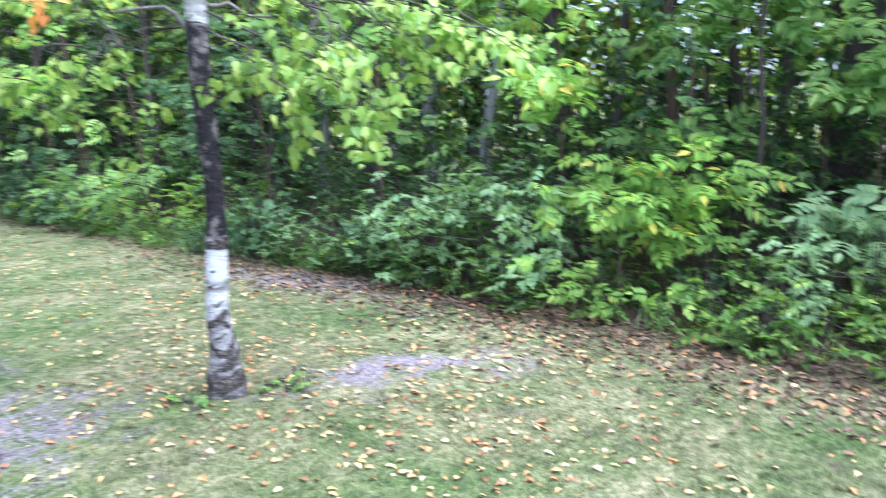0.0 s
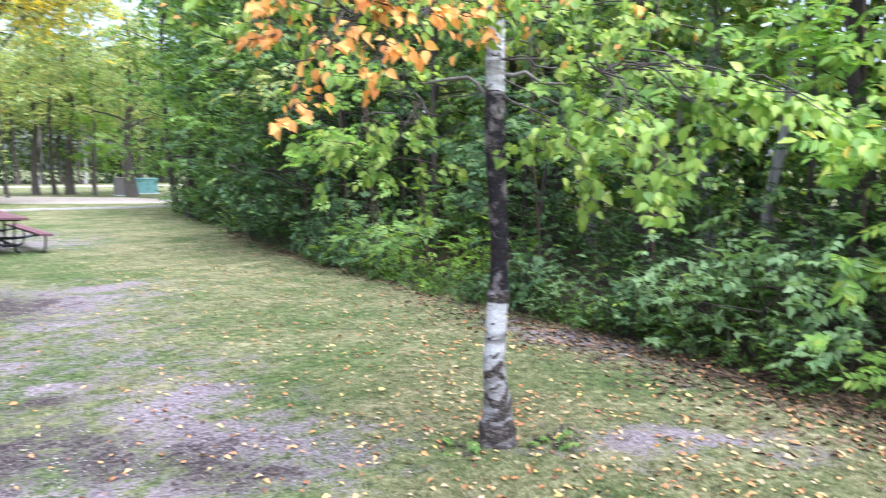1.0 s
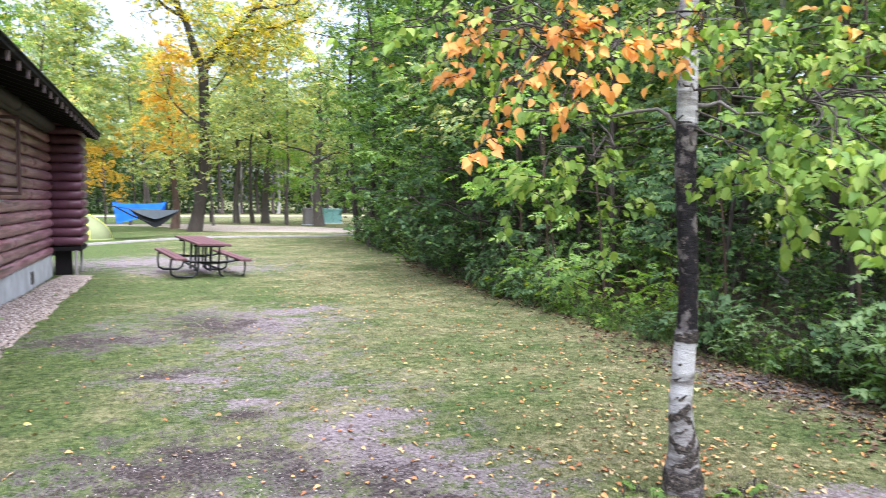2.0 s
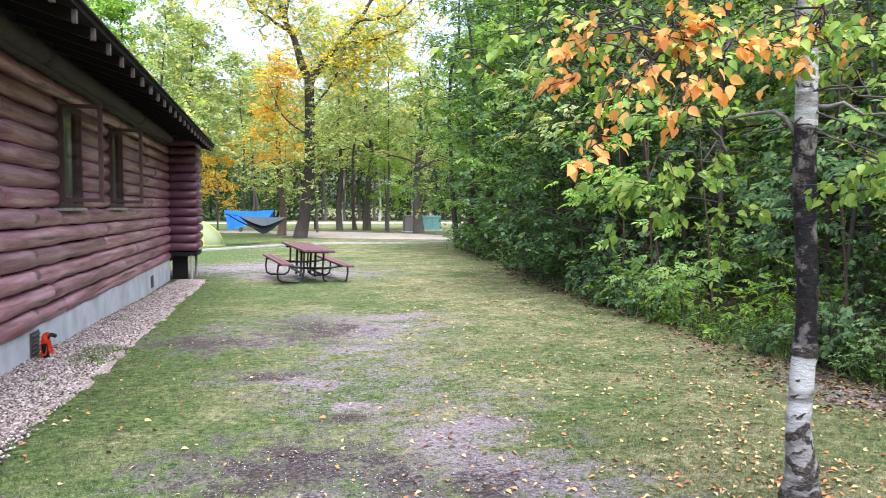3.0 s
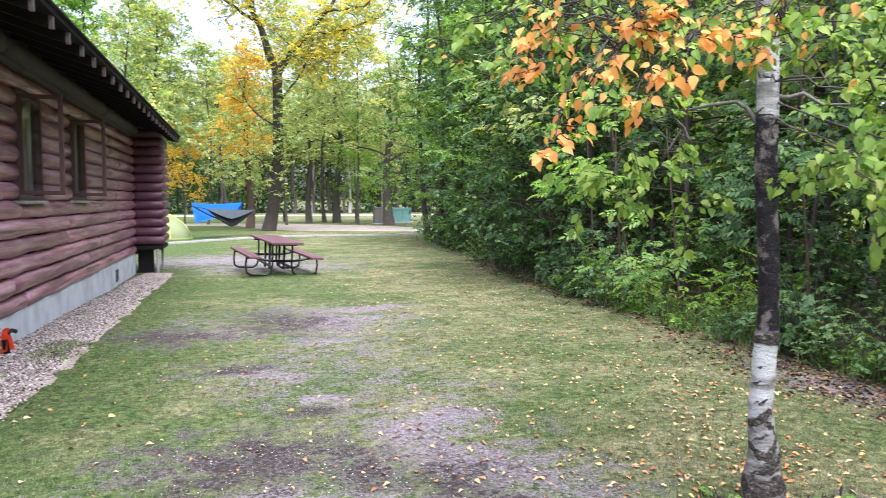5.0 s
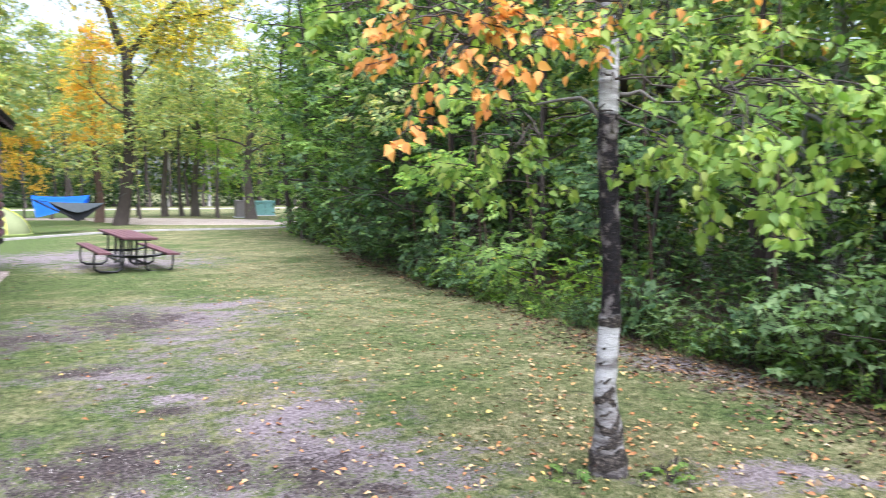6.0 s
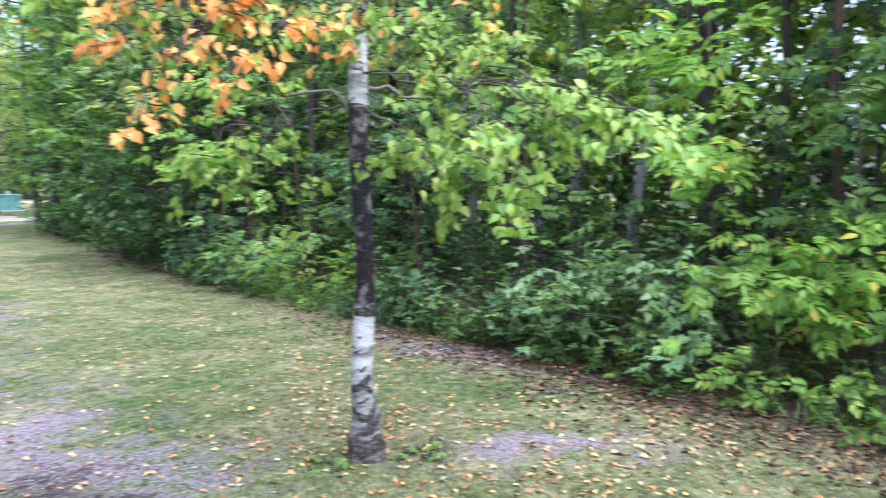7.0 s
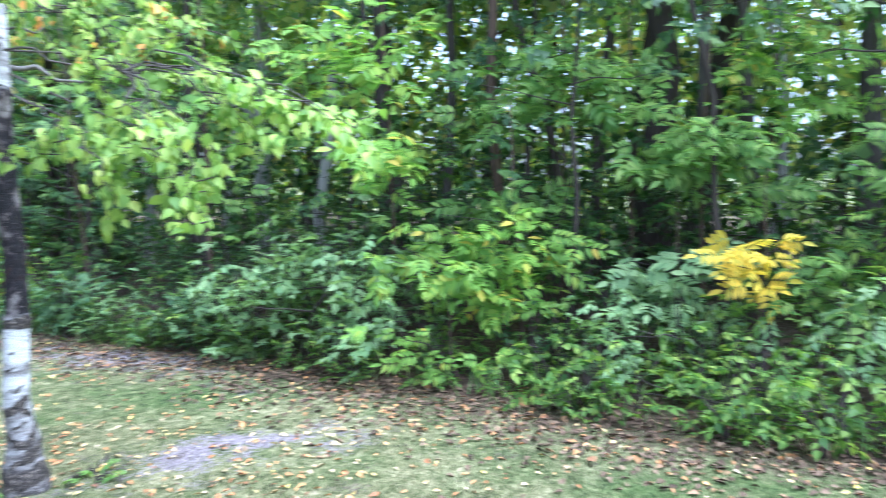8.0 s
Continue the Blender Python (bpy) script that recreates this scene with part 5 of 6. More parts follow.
def place_shrubs():
    kinds = [
        shrub(31, 0.9, "mid", 520, 0.066, "ovate", "low leafy green shrub at the edge of the woods"),
        shrub(32, 1.5, "dark", 800, 0.07, "ovate", "dense dark green shrub at the edge of the woods", 0.6, 9),
        shrub(33, 1.1, "blue", 460, 0.075, "ovate", "blue-green shrub with small leaves", 0.55, 8),
        shrub(34, 0.55, "mid", 240, 0.066, "ovate", "small leafy plant growing from leaf litter", 0.35, 6),
        shrub(35, 1.6, "mid", 150, 0.075, "pinnate", "shrub with feathered green leaves", 0.6, 7),
        shrub(36, 2.6, "dark", 1200, 0.08, "ovate", "tall dark green shrub in the woods", 0.8, 10),
        shrub(37, 1.2, "bright", 110, 0.07, "pinnate", "bright green shrub with feathered leaves", 0.5, 6),
        shrub(38, 1.1, "pale", 560, 0.075, "ovate", "pale green leafy shrub at the edge of the woods", 0.5, 8),
    ]
    rg = np.random.default_rng(8)
    used = set()

    def put(k, x, y, s=1.0):
        m = Matrix.Translation((x, y, float(ground_z(x, y)))) @ Matrix.Rotation(rg.uniform(0, 6.28), 4, "Z")
        if k not in used:
            used.add(k)
            ob = kinds[k]
            ob.matrix_basis = m
        else:
            ob = copy_thing(kinds[k], m)
        ob.scale = (s, s, s * rg.uniform(0.85, 1.1))

    for y in np.arange(-4, 13, 0.7):
        e = float(edge_x(y))
        put(int(rg.choice([3, 3, 0])), e + rg.uniform(0.15, 0.5), y + rg.uniform(-0.3, 0.3), rg.uniform(0.5, 0.9))
    for y in np.arange(-4, 13, 0.8):
        e = float(edge_x(y))
        if not 5.0 < y < 9.6:
            put(int(rg.choice([7, 7, 4, 7, 0])), e + rg.uniform(0.7, 1.1), y + rg.uniform(-0.3, 0.3), rg.uniform(0.6, 0.95))
    for y in np.arange(-4.5, 15, 1.25):
        e = float(edge_x(y))
        put(int(rg.choice([1, 5, 4, 1])), e + rg.uniform(1.4, 2.2), y + rg.uniform(-0.4, 0.4), rg.uniform(0.7, 1.1))
        put(int(rg.choice([5, 5, 1])), e + rg.uniform(3.0, 4.4), y + rg.uniform(-0.4, 0.4), rg.uniform(0.8, 1.2))
    for y in np.arange(13, 36, 1.0):
        e = float(edge_x(y))
        put(int(rg.choice([1, 0, 2])), e + rg.uniform(0.3, 0.7), y, rg.uniform(0.9, 1.5))
        put(int(rg.choice([5, 5, 1])), e + rg.uniform(1.0, 1.8), y, rg.uniform(0.9, 1.4))
    for x, y, k, s in ((5.6, 3.6, 7, 1.2), (5.5, 3.0, 7, 1.0), (5.5, 4.2, 7, 0.9), (5.2, 0.9, 3, 1.0), (5.15, 0.1, 3, 1.1), (5.1, -0.4, 3, 1.1), (5.25, 1.3, 3, 1.0), (5.5, 6.6, 2, 1.0),
                       (5.5, 4.8, 7, 0.7), (5.6, 5.4, 0, 0.8), (5.5, 5.9, 7, 0.6), (5.7, 6.6, 0, 0.8), (5.6, 4.4, 0, 0.7), (6.0, 5.2, 1, 0.7), (6.3, 6.0, 5, 0.6), (6.1, 4.3, 7, 0.9), (6.0, 7.4, 0, 0.9),
                       (5.65, 1.0, 7, 0.7), (5.75, 0.5, 0, 0.9), (5.6, 1.55, 0, 0.7), (6.1, 1.3, 1, 0.6), (5.6, -0.1, 0, 0.8), (5.9, -0.6, 7, 0.9), (6.2, 0.3, 1, 0.6)):
        put(k, x, y, s)
    for y in np.arange(4.6, 14.5, 0.45):
        put(int(rg.choice([3, 3, 2])), float(edge_x(y)) + rg.uniform(0.0, 0.45), y, rg.uniform(0.45, 0.8))
    for x, y in ((5.9, 8.2), (6.0, 10.2), (6.1, 12.0)):
        put(6, x, y, 0.9)


place_shrubs()

SAP = "young tree with feathered leaves at the wood's edge"


def sprays(seed, root, h, label, leaf, targets, n=8, length=0.26, r=0.022, name="sapling", spread=0.17):
    """A sapling whose side branches end in flat sprays of compound leaves."""
    rg = np.random.default_rng(seed)
    z = float(ground_z(*root))
    base = np.array([*root, z])
    ob = empty(name, base, label, "sapling", "saplings at the edge of the woods")
    mean = np.mean(np.array(targets), 0) - base
    tr = wander(rg, (0, 0, -0.1), (mean[0] * 0.3, mean[1] * 0.3, h), 8, 0.02)
    v, f = tube(tr, np.linspace(r, r * 0.25, 8), 8)
    link_mesh("trunk", np_mesh("trunk", v, f), BARK_WARM, ob, smooth=True)
    out = []
    for q in targets:
        end = np.array(q) - base
        s = np.clip((end[2] - 0.25) / h, 0.15, 0.95)
        start = np.array([np.interp(s, np.linspace(0, 1, 8), tr[:, k]) for k in range(3)])
        p = wander(rg, start, end, 6, 0.03)
        v, f = tube(p, np.linspace(r * 0.4, 0.003, 6), 5)
        link_mesh("branch", np_mesh("branch", v, f), BARK_DARK, ob)
        way = unit(end - start)
        at = p[rg.integers(2, 6, n)] + rg.normal(size=(n, 3)) * spread * np.array([1, 1, 0.35])
        d = unit(rg.normal(size=(n, 3)) * [0.6, 0.7, 0.2] + way * 0.6 + [-0.1, -0.1, -0.3])
        nr = unit(rg.normal(size=(n, 3)) * 0.28 + [-0.6, -0.25, 0.75])
        out.append(pinnate(at, d, nr, length * rg.uniform(0.7, 1.2, n)))
    v, f = merged(out)
    tagged(link_mesh("foliage", np_mesh("foliage", v, f), LEAF[leaf], ob), kind="stuff")
    return ob


sprays(101, (6.3, 1.95), 2.2, "sapling with bright green feathered leaves at the lawn's edge", "bright", [(5.32, 2.56, 1.06), (5.37, 2.2, 0.9), (5.56, 2.05, 1.06), (5.88, 1.8, 1.22), (5.48, 1.88, 0.73), (5.34, 2.72, 0.96), (6.04, 1.61, 1.03), (5.7, 2.4, 1.2)], 18)
sprays(102, (5.5, 2.2), 0.8, "small sapling with yellow-green leaves over leaf litter", "bright", [(5.12, 2.36, 0.54), (5.11, 2.08, 0.44), (5.0, 2.2, 0.38), (5.05, 2.5, 0.5)], 5, 0.2, 0.012)
sprays(103, (7.4, 1.9), 4.2, SAP, "fresh", [(6.8, 2.02, 2.62), (6.92, 1.69, 2.47), (6.56, 2.2, 2.36), (6.32, 2.31, 2.15), (7.19, 1.35, 2.63), (6.84, 1.78, 2.81), (6.4, 2.0, 1.45), (6.1, 2.5, 1.5)], 16, 0.3)
sprays(104, (6.6, 3.4), 4.0, "young tree with long bright green feathered leaves", "bright", [(5.58, 3.53, 2.74), (5.71, 3.28, 2.88), (5.74, 3.14, 2.56), (6.06, 3.05, 2.97), (5.55, 3.63, 2.56), (5.28, 2.88, 1.79), (5.63, 2.87, 1.85), (5.89, 2.8, 1.95)], 14, 0.3)
sprays(105, (7.1, 0.6), 3.4, SAP, "fresh", [(6.46, 0.74, 1.84), (6.49, 0.41, 1.92), (6.52, 0.96, 1.75), (6.57, 0.54, 2.1), (6.72, 0.12, 1.52)], 16, 0.3)
sprays(106, (6.7, 0.75), 1.5, "sapling with pale green leaves", "pale", [(5.99, 0.85, 0.81), (6.13, 0.67, 0.93), (6.27, 0.48, 1.06), (5.76, 0.85, 0.67), (6.15, 1.1, 0.91), (5.93, 0.24, 0.61)], 10, 0.25, 0.014)
sprays(107, (6.2, 0.05), 1.6, "sapling with clear yellow autumn leaves", "yellow", [(5.77, 0.25, 1.19), (5.76, 0.10, 1.0), (5.79, -0.07, 1.19), (5.67, 0.12, 0.88), (5.76, 0.32, 1.14)], 7, 0.22, 0.012, spread=0.06)
sprays(108, (6.9, -0.9), 3.2, SAP, "fresh", [(6.2, -0.6, 1.0), (6.3, -1.0, 1.6), (6.0, -0.4, 0.7), (6.5, -0.5, 2.0), (6.1, -1.3, 1.2), (6.6, -0.2, 0.9), (6.4, -0.8, 2.5)], 11, 0.28)
sprays(109, (6.0, 9.3), 2.6, "sapling with light green leaves hanging over the lawn", "fresh", [(4.75, 9.5, 1.15), (4.9, 8.7, 0.93), (4.7, 9.3, 0.74), (4.85, 10.4, 0.95), (5.1, 8.1, 1.05), (5.0, 9.0, 1.5), (5.2, 10.0, 0.6)], 6, 0.24)
sprays(110, (6.2, 11.5), 5.0, "young tree with yellow-green feathered leaves", "bright", [(4.9, 10.6, 3.3), (5.1, 10.0, 3.1), (4.9, 11.2, 3.6), (5.0, 11.4, 2.4), (5.3, 12.4, 2.9), (5.2, 10.8, 2.2)], 10, 0.28)
sprays(114, (6.4, 14.8), 5.6, "young tree with yellow-green leaves turning gold", "yellowgreen", [(5.15, 15.93, 4.82), (5.15, 16.54, 4.37), (5.15, 15.15, 3.75), (5.15, 13.51, 3.22), (5.15, 12.69, 3.42), (5.15, 14.47, 4.27), (5.15, 15.32, 3.18)], 14, 0.34)
sprays(115, (6.2, 11.2), 2.9, SAP, "bright", [(5.1, 11.47, 2.18), (5.1, 10.94, 2.02), (5.1, 11.91, 1.82), (5.1, 10.46, 2.17), (5.1, 12.28, 2.02)], 13, 0.28)
sprays(111, (6.3, 7.2), 3.6, SAP, "dark", [(5.3, 7.5, 1.4), (5.2, 6.9, 1.7), (5.4, 7.9, 1.9), (5.5, 6.5, 2.2), (5.3, 7.2, 2.6), (5.4, 6.2, 2.0)], 11, 0.26)
sprays(112, (6.3, 5.4), 4.0, SAP, "fresh", [(5.6, 5.6, 1.9), (5.5, 5.0, 2.3), (5.4, 5.9, 2.6), (5.8, 4.6, 1.6), (5.7, 5.2, 2.9), (5.6, 4.4, 2.5)], 11, 0.27)
sprays(113, (6.5, 13.0), 3.6, SAP, "dark", [(5.5, 12.6, 1.2), (5.4, 13.4, 1.6), (5.6, 12.2, 2.0), (5.5, 13.0, 2.5), (5.7, 13.8, 0.9), (5.5, 12.8, 0.6)], 12, 0.26)
sprays(116, (7.6, 1.3), 3.8, "young tree with tiers of fresh green feathered leaves", "fresh", [(6.28, 2.2, 2.57), (6.41, 1.84, 2.63), (6.51, 1.49, 2.55), (6.57, 1.26, 2.36), (6.46, 1.66, 2.37), (6.64, 0.85, 1.87), (6.68, 0.6, 1.93), (6.7, 0.38, 1.97)], 12, 0.3)
sprays(117, (8.2, 0.2), 4.2, "young tree with light green leaves turning yellow", "bright", [(7.41, 0.24, 2.92), (7.42, -0.11, 2.94), (7.42, -0.37, 2.73), (7.42, 0.06, 2.67), (7.42, -0.47, 2.36), (7.41, -0.62, 2.76), (7.41, 0.27, 2.5)], 11, 0.3)

# the woods behind: close trees, then taller ones further in
wood = np.random.default_rng(77)
FOREST = "tree in the dense green woods"
for i, y in enumerate(np.arange(-5, 15, 1.1)):
    e = float(edge_x(y))
    kind = str(wood.choice(["dark", "blue", "mid", "dark"]))
    tree(200 + i, e + wood.uniform(1.3, 3.2), y + wood.uniform(-0.3, 0.3), wood.uniform(4.2, 6.5), wood.uniform(0.03, 0.06), "slim young " + FOREST, kind, 1000 if y > 5 else 700, 0.095, "ovate", 0.24 if y > 5 else 0.44, 1.6, 11, bark=BARK_DARK, clump=0.2, flat=0.35, rise=0.25, group="trees of the woods")
for i, y in enumerate(np.arange(-7, 34, 0.9)):
    e = float(edge_x(y))
    big = wood.random() < 0.3 and y > 5
    tree(300 + i, e + wood.uniform(3.2, 8.5), y, wood.uniform(6.8, 9.2) + (3.0 if y > 16 else 0), wood.uniform(0.12, 0.2) if big else wood.uniform(0.05, 0.1), "tall " + FOREST, str(wood.choice(["canopy", "mid", "yellowgreen", "canopy"])), 1400, 0.19, "rhomb", 0.22 if y > 6 else 0.36, 2.6, 12,
         (wood.uniform(-0.6, 0.6), wood.uniform(-0.6, 0.6)), bark=[BARK_DARK, BARK, BARK_PALE if y > 6 else BARK_DARK][int(wood.integers(0, 3))], clump=0.45, group="trees of the woods")
for i, y in enumerate(np.arange(13, 38, 1.35)):
    e = float(edge_x(y))
    tree(400 + i, e + wood.uniform(0.9, 2.4), y, wood.uniform(7, 11) + (3.5 if y > 22 else 0), wood.uniform(0.06, 0.11), "leafy green tree at the edge of the lawn", str(wood.choice(["fresh", "mid", "fresh"] if y > 21 else ["dark", "blue", "dark"])), 3600, 0.13, "rhomb", 0.1, 2.3, 20, bark=BARK_DARK, clump=0.22, flat=0.35, rise=0.2, face=(-0.2, -0.1, 0.9), group="trees of the woods")
for i, (x, y, h, lf) in enumerate(((7.9, 30.0, 14, "mid"), (8.6, 26.0, 14, "dark"), (8.4, 34.0, 15, "mid"))):
    tree(440 + i, x, y, h, 0.12, "tall leafy tree at the far edge of the lawn", lf, 5000, 0.15, "rhomb", 0.12, 3.0, 24, bark=BARK_DARK, clump=0.3, flat=0.4, rise=0.2, group="trees of the woods")
for i, (x, y, h, r, dx, dy, bk, lf) in enumerate((
        (9.1, 1.35, 12, 0.20, 0.1, 0.2, BARK_DARK, "mid"), (10.6, 1.18, 12, 0.16, 0.2, -0.6, BARK_DARK, "canopy"), (7.45, 2.6, 9, 0.065, -0.25, 0.35, BARK_WARM, "mid"), (8.25, 2.1, 9, 0.06, -0.7, 0.9, BARK_DARK, "mid"),
        (9.7, -0.84, 11, 0.14, 0.0, 0.1, BARK, "canopy"), (9.2, 0.38, 10, 0.05, 0.3, 0.1, BARK_PALE, "canopy"), (10.4, 2.5, 11, 0.09, 0.2, 0.2, BARK, "canopy"), (8.5, 1.75, 9, 0.045, 0.3, -0.2, BARK_DARK, "mid"),
        (8.1, 4.2, 10, 0.11, 0.2, 0.2, BARK_DARK, "mid"), (9.2, 4.2, 11, 0.07, -0.3, 0.3, BARK, "canopy"), (8.8, 5.6, 10, 0.08, 0.2, 0.1, BARK_PALE, "canopy"), (7.9, 7.0, 10, 0.06, 0.1, -0.3, BARK_DARK, "mid"), (9.9, -0.1, 10, 0.045, 0.2, 0.4, BARK_PALE, "canopy"))):
    tree(451 + i, x, y, h, r, {BARK_WARM: "slim warm-barked tall ", BARK_PALE: "thin pale-barked tall "}.get(bk, "thick-trunked tall " if r > 0.13 else "slim dark-stemmed tall ") + FOREST, lf, 700, 0.16, "rhomb", 0.46, 2.4, 12, (dx, dy), bk, 0.45, group="trees of the woods")


def woods_behind(name, seed, n, x0, x1, y0, y1, z0, z1, size, leaf, label):
    """Foliage too far in to tell tree from tree."""
    rg = np.random.default_rng(seed)
    m = n // 26
    c = np.stack([rg.uniform(x0, x1, m), rg.uniform(y0, y1, m), z0 + (z1 - z0) * rg.random(m) ** 1.1], -1)
    c = np.repeat(c, 26, 0)
    p = c + rg.normal(size=c.shape) * size * np.array([2.4, 2.4, 1.5])
    d = rnd_dirs(rg, len(p), -0.2)
    v, f = leaves(p, d, unit(rg.normal(size=p.shape) * 0.6 + [0, 0, 1]), size * rg.uniform(0.6, 1.3, len(p)), RHOMB)
    tagged(link_mesh(name, np_mesh(name, v, f), LEAF[leaf], None), label, "woods", kind="stuff")


woods_behind("deep_woods", 11, 56000, 13, 25, -22, 40, 0.5, 11, 0.3, "canopy", "sunlit green foliage deep in the woods")
woods_behind("mid_woods", 15, 34000, 11.0, 15, -16, 30, 1.6, 8.5, 0.22, "yellowgreen", "bright green foliage among the trunks of the woods")
woods_behind("deep_woods_understory", 12, 16000, 9.5, 15, -12, 36, 0.1, 3.0, 0.2, "dark", "dark undergrowth deep in the woods")


# ---- trees round the far campsite ----
def forked_tree():
    rg = np.random.default_rng(61)
    x, y = 1.95, 46.8
    ob = empty("forked_tree", (x, y, -0.24), "big old forked tree with yellowing leaves over the campsite", "tree")
    tr = np.array([(-0.35, 0, -0.2), (-0.05, 0, 1.2), (0.2, 0, 3.0), (0.32, 0, 5.5), (0.34, 0, 8.0), (0.32, 0, 9.4)])
    pieces = [tube(tr, [0.46, 0.36, 0.32, 0.30, 0.29, 0.28], 12)]
    v, f = merged(pieces)
    link_mesh("trunk", np_mesh("trunk", v, f), BARK_DARK, ob, smooth=True)
    arms = [([(0.2, 0, 4.5), (1.2, -0.6, 5.5), (2.0, -1, 6.3)], 0.04), ([(0.1, 0, 3.5), (-1.0, -0.5, 4.4), (-1.8, -0.8, 5.0)], 0.04), ([(0.2, 0, 5.4), (0.9, -1.2, 5.8), (1.3, -1.8, 6.6)], 0.03), ([(0.32, 0, 9.2), (-0.2, -0.3, 10.6), (-0.8, -0.8, 12.2), (-1.6, -1.5, 14.0), (-2.0, -2, 17)], 0.27), ([(0.32, 0, 9.2), (1.0, -0.2, 10.4), (2.0, -0.8, 11.5), (3.2, -1.8, 12.8), (4.6, -2.5, 15.5)], 0.24), ([(-0.8, -0.8, 12.2), (-2.4, -1.5, 13.0), (-4.2, -2.0, 14.2)], 0.12), ([(2.0, -0.8, 11.5), (3.2, 0.8, 11.6), (5.0, 1.0, 12.5)], 0.1), ([(0.25, 0, 7.5), (1.5, -1, 9.0), (2.2, -1.5, 11)], 0.08), ([(0.2, 0, 6.2), (-1.3, 0, 7.4), (-2.0, 0.3, 9)], 0.07), ([(-1.2, -1.2, 13), (-0.5, -1, 15), (0.6, -1, 17)], 0.12), ([(2.0, -0.8, 11.5), (4.0, -0.5, 12.0), (6.4, -1, 12.8)], 0.12), ([(3.2, -1.8, 12.8), (5.0, -2.5, 13.0), (7.0, -3, 14.5)], 0.1), ([(1.0, -0.2, 10.4), (3.0, -1.0, 10.3), (4.8, -1.5, 10.9)], 0.09)]
    limbs, pts = [], []
    for a, r in arms:
        a = np.array(a, float)
        t = np.linspace(0, len(a) - 1, 10)
        p = np.stack([np.interp(t, range(len(a)), a[:, k]) for k in range(3)], -1) + rg.normal(size=(10, 3)) * 0.05
        v, f = tube(p, np.linspace(r, r * 0.3, 10), 8)
        link_mesh("limb", np_mesh("limb", v, f), BARK, ob, smooth=True)
        for k in range(11):
            b = p[rg.integers(3, 10)]
            w = wander(rg, b, b + unit(rg.normal(size=3) + [0, 0, 0.25]) * rg.uniform(1.0, 2.6), 5, 0.12)
            limbs.append(tube(w, np.linspace(min(r * 0.3, 0.03), 0.008, 5), 4))
            pts.append(w[1:])
    v, f = merged(limbs)
    tagged(link_mesh("branchwork", np_mesh("branchwork", v, f), BARK, ob), kind="stuff")
    pts = np.concatenate(pts)
    high = pts[pts[:, 2] > 9.0]
    for leaf, n, at in (("yellowgreen", 16000, pts), ("yellow", 13000, high)):
        v, f = foliage(rg, at, n, 1.15, 0.16, "rhomb", 0.8)
        tagged(link_mesh("crown", np_mesh("crown", v, f), LEAF[leaf], ob), kind="stuff")


forked_tree()
FAR = "tree with yellowing leaves beyond the road"
FAR_TREES = [
    (0.6, 52, 12, 0.26, "gold", 2300, 2.3, BARK_WARM), (5.4, 62.5, 14, 0.24, "yellowgreen", 1500, 3.2, BARK), (6.7, 62.8, 13, 0.17, "yellowgreen", 900, 2.6, BARK), (7.6, 62.0, 15, 0.3, "yellowgreen", 1500, 3.4, BARK),
    (10.5, 54.5, 12, 0.35, "yellowgreen", 1600, 3.2, BARK), (-4.5, 47, 13, 0.17, "yellowgreen", 3000, 2.6, BARK), (-7.5, 44, 15, 0.16, "bright", 2600, 2.4, BARK), (-2.4, 60, 14, 0.10, "yellowgreen", 2400, 3.0, BARK),
    (-10, 50, 16, 0.2, "bright", 3000, 3.0, BARK), (-6, 58, 16, 0.2, "yellowgreen", 3000, 3.2, BARK), (13.5, 66, 14, 0.22, "yellowgreen", 2400, 3.2, BARK),
    (14.0, 50, 14, 0.2, "mid", 3400, 3.6, BARK), (11.8, 44.5, 12, 0.15, "mid", 2800, 2.8, BARK), (18, 56, 15, 0.2, "mid", 3400, 3.8, BARK), (-14, 60, 17, 0.22, "yellowgreen", 3400, 3.6, BARK), (-5.0, 38.6, 12, 0.12, "yellowgreen", 1500, 2.0, BARK), (-0.5, 70, 15, 0.11, "yellowgreen", 2200, 3.2, BARK), (3.3, 57, 17, 0.09, "yellowgreen", 2600, 3.2, BARK), (8.6, 57, 17, 0.09, "yellowgreen", 2800, 3.4, BARK),
]
for i, (x, y, h, r, leaf, n, sp, bk) in enumerate(FAR_TREES):
    tree(500 + i, x, y, h, r, {"gold": "tree with orange and gold leaves beyond the road", "mid": "tall green leafy tree beyond the lawn"}.get(leaf, FAR), leaf, int(n * 2.3), 0.21, "rhomb", 0.36, sp, 16, bark=bk, clump=0.6, twigs=2, group="trees round the campsite")

for i, (x, y, h, leaf) in enumerate(((-4.2, 62, 8, "gold"), (-0.3, 57, 9, "yellowgreen"), (8.9, 60, 9, "bright"), (-8.5, 55, 9, "yellowgreen"), (11.6, 63, 10, "yellowgreen"))):
    tree(560 + i, x, y, h, 0.07, "slim low-branched young tree at the campsite", leaf, 3600, 0.17, "rhomb", 0.22, 2.1, 16, bark=BARK, clump=0.45, twigs=2, group="trees round the campsite")

far_rng = np.random.default_rng(99)
for i in range(96):
    x, y = far_rng.uniform(-50, 55), far_rng.uniform(100, 122)
    tree(600 + i, x, y, far_rng.uniform(13, 18), far_rng.uniform(0.12, 0.22), "tall thin-stemmed tree in the far woods", str(far_rng.choice(["far", "far", "yellowgreen", "mid"])), 2000, 0.34, "rhomb", 0.45, 3.2, 10, twigs=0, bark=[BARK, BARK_PALE, BARK_DARK][i % 3], clump=0.9, group="trees of the far woods")
woods_behind("far_woods", 13, 90000, -75, 80, 118, 145, 2.0, 22, 0.55, "far", "hazy green and yellow foliage of the far woods")
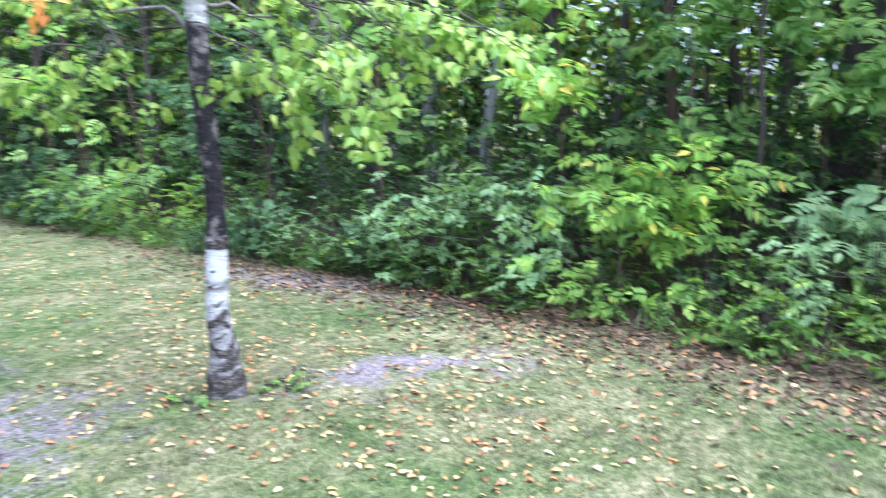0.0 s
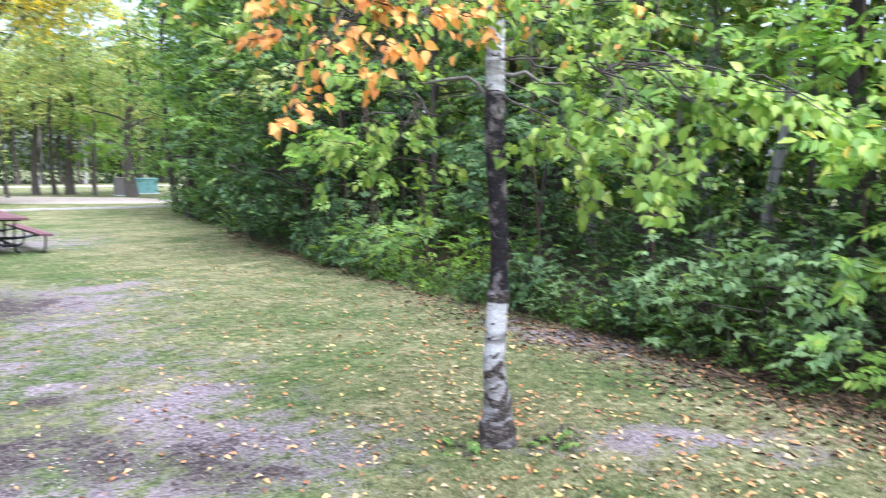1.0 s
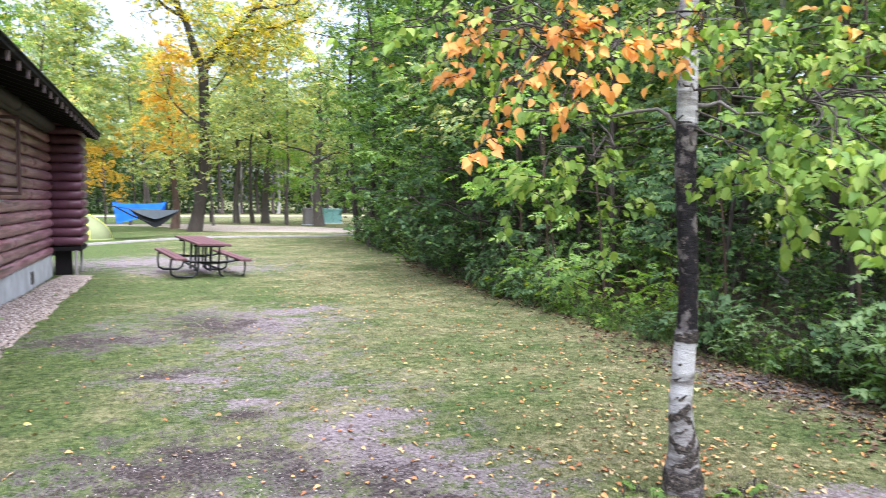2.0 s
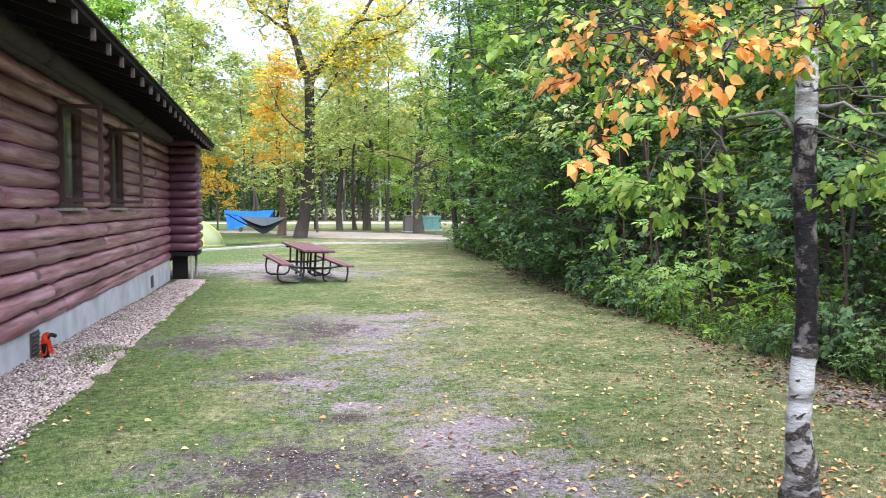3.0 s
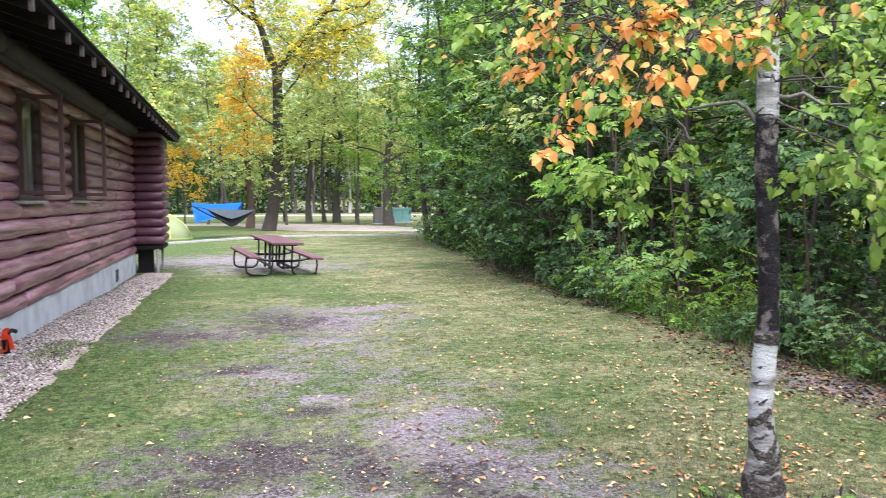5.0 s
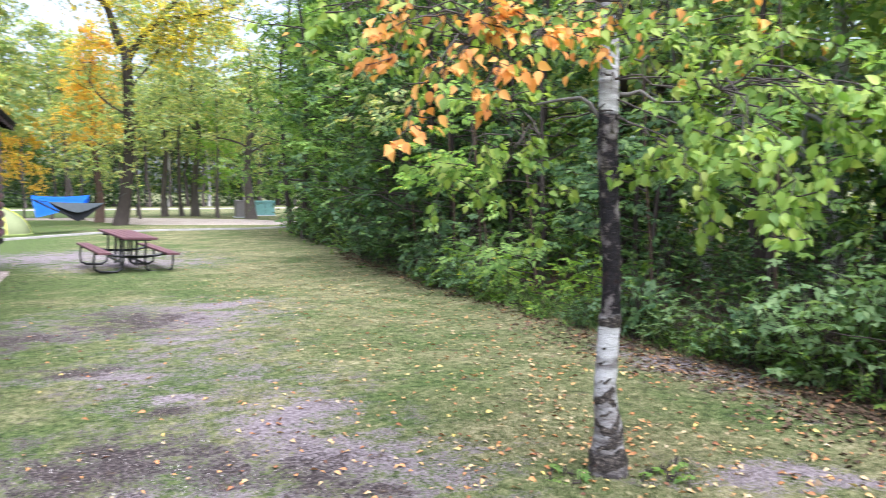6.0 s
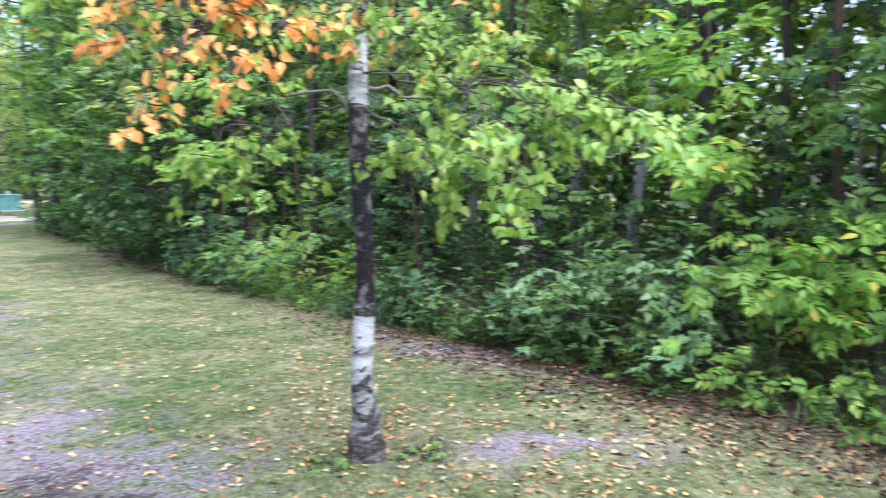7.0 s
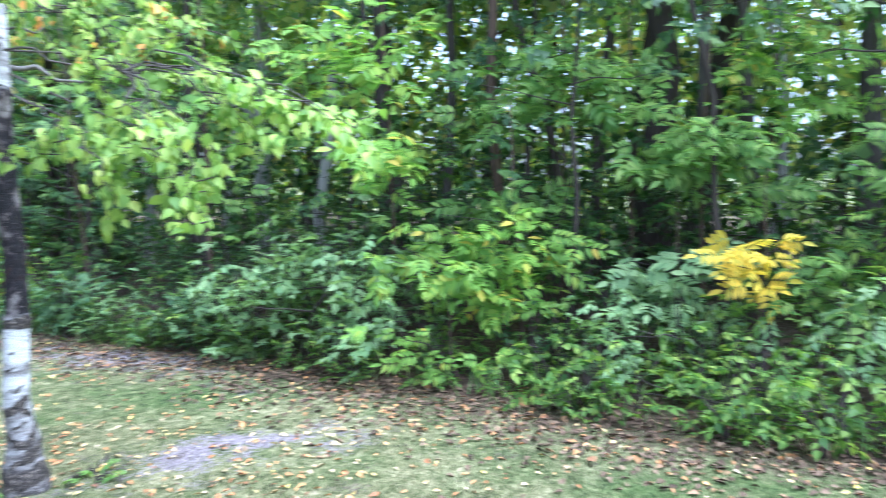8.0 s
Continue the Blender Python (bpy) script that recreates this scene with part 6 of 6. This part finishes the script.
woods_behind("far_undergrowth", 14, 52000, -65, 70, 108, 122, -0.6, 8.0, 0.42, "dark", "dark undergrowth of the far woods")


# ---- grass, leaves and litter on the ground ----
def blades(name, n, size, region, material, label, keep, wide=0.10, seed=1):
    rg = np.random.default_rng(seed)
    if len(region) == 2:
        far = region[0] * (region[1] / region[0]) ** (rg.random(n) ** 0.8)
        turn = rg.uniform(-0.30, 2.3, n)
        x, y = 0.1 + far * np.cos(turn), far * np.sin(turn)
    else:
        x, y = rg.uniform(region[0], region[1], n), rg.uniform(region[2], region[3], n)
    k = keep(x, y, rg)
    x, y = x[k], y[k]
    n = len(x)
    p = np.stack([x, y, ground_z(x, y) - 0.003], -1)
    a = rg.uniform(0, 6.28, n)
    l = size * rg.uniform(0.5, 1.3, n)
    side = np.stack([np.cos(a), np.sin(a), np.zeros(n)], -1) * (l * wide)[:, None]
    lean = np.stack([rg.normal(size=n) * 0.5, rg.normal(size=n) * 0.5, np.ones(n)], -1)
    tip = p + unit(lean) * l[:, None]
    v = np.stack([p - side, p + side, tip], 1).reshape(-1, 3)
    f = np.arange(3 * n).reshape(-1, 3)
    tagged(link_mesh(name, np_mesh(name, v, f), material), label, "grass", kind="stuff")


def on_lawn(x, y, rg):
    soil = np.maximum(bare_soil(x, y), dark_soil(x, y))
    strip_ = (x < -1.66 - 0.22 * rg.random(len(x)) ** 2 + 0.10 * np.sin(1.3 * y) + 0.05 * np.sin(5.1 * y) - 0.3 * ((y > 8) & (y < 9.3))) & (y < 20.5)
    return (rg.random(len(x)) > soil * 1.5 - 0.25) & ~strip_ & (x < edge_x(y) + 0.1) & (np.sin(1.7 * x + 0.8 * np.sin(y)) * np.sin(1.3 * y) + rg.normal(size=len(x)) * 0.6 > -0.55)


blades("lawn_grass", 900000, 0.024, (2.2, 24), BLADE, "short mown lawn grass", on_lawn, 0.10, 1)


def tuft(x, y, rg):
    return rg.random(len(x)) < 1.3 - np.hypot((x + 1.93) / 0.22, (y - 8.9) / 0.75) + 0.2 * np.sin(9 * y)


blades("gravel_grass", 22000, 0.05, (-2.25, -1.6, 7.9, 9.9), BLADE, "tuft of grass growing into the gravel strip", tuft, 0.09, 3)


def edge_grass(x, y, rg):
    e = edge_x(y)
    thick = 0.10 + 0.5 * ((y > 4.0) & (y < 9.0)) + 0.1 * ((y >= 9.0) & (y < 14))
    return (x > e + 0.05) & (x < e + 0.75) & (rg.random(len(x)) < thick)


blades("tall_grass", 34000, 0.25, (4.6, 7.2, -3, 18), TALL, "long unmown grass at the edge of the woods", edge_grass, 0.022, 2)


def ground_leaves(name, n, size, where, material, label, seed):
    rg = np.random.default_rng(seed)
    x, y = where(rg, n)
    n = len(x)
    p = np.stack([x, y, ground_z(x, y) + 0.012], -1)
    d = rnd_dirs(rg, n)
    d[:, 2] *= 0.15
    nr = unit(rg.normal(size=(n, 3)) * 0.3 + [0, 0, 1])
    shape = OVATE * np.array([0.85, 1, 1.7])
    v, f = leaves(p, d, nr, size * rg.uniform(0.6, 1.3, n), shape)
    tagged(link_mesh(name, np_mesh(name, v, f), material), label, "fallen leaves", kind="stuff")


def lawn_spread(rg, n):
    far = 2.2 * (26 / 2.2) ** (rg.random(n * 3) ** 0.75)
    turn = rg.uniform(-0.3, 2.2, n * 3)
    x, y = far * np.cos(turn), far * np.sin(turn)
    like = 0.12 + 0.88 * smoothstep(0.8, 3.4, x) * (0.45 + 0.55 * (np.sin(1.9 * x + 0.7 * y) * np.sin(1.1 * y - 0.6 * x) > -0.2))
    like = like * np.interp(y, [0.5, 3.0], [0.45, 1.0])
    k = (rg.random(n * 3) < like) & (x < edge_x(y)) & (x > -2.3)
    return x[k][:n], y[k][:n]


def edge_spread(rg, n):
    y = rg.uniform(-4, 22, n)
    k = (y < 7) | (rg.random(n) < 0.35)
    x = edge_x(y) + rg.normal(size=n) * np.where(y < 8, 0.42, 0.24) - np.where((y > 0) & (y < 8), 0.12, -0.2)
    return x[k], y[k]


ground_leaves("fallen_leaves", 6500, 0.043, lawn_spread, FALLEN, "scattered yellow and orange fallen leaves on the lawn", 4)
ground_leaves("leaf_litter", 12000, 0.055, edge_spread, LITTER, "brown leaf litter along the edge of the woods", 6)


def soil_spread(rg, n):
    x, y = rg.uniform(-2, 4, n * 8), rg.uniform(3, 13, n * 8)
    k = rg.random(n * 8) < np.maximum(dark_soil(x, y), 0.6 * bare_soil(x, y)) - 0.3
    return x[k][:n], y[k][:n]


def gravel_spread(rg, n):
    y = rg.uniform(4, 20, n)
    return np.where(rg.random(n) < 0.6, rg.normal(-2.4, 0.12, n), rg.normal(-1.95, 0.25, n)), y


ground_leaves("wood_chips", 12000, 0.011, soil_spread, PEBBLE, "pale wood chips and bits on the dark soil", 12)
ground_leaves("gravel_leaves", 900, 0.04, gravel_spread, LITTER, "brown dry leaves on the gravel strip", 13)


def weeds():
    """Small green weeds round the foot of the birch and in the gravel."""
    base = shrub(41, 0.07, "fresh", 40, 0.045, "ovate", "small green weeds at the foot of the birch", 0.12, 4, "weed", "weeds on the lawn")
    spots = ((2.95, 3.22), (3.02, 3.1), (2.5, 3.38), (2.42, 3.5), (2.86, 3.2), (3.1, 3.25), (-1.75, 8.3), (-1.85, 8.7), (-1.7, 9.0), (-2.1, 7.6), (-2.2, 12.0), (-1.9, 15.5))
    for i, (x, y) in enumerate(spots):
        m = Matrix.Translation((x, y, float(ground_z(x, y)))) @ Matrix.Rotation(i * 1.7, 4, "Z")
        if i == 0:
            base.matrix_basis = m
        else:
            copy_thing(base, m)


weeds()
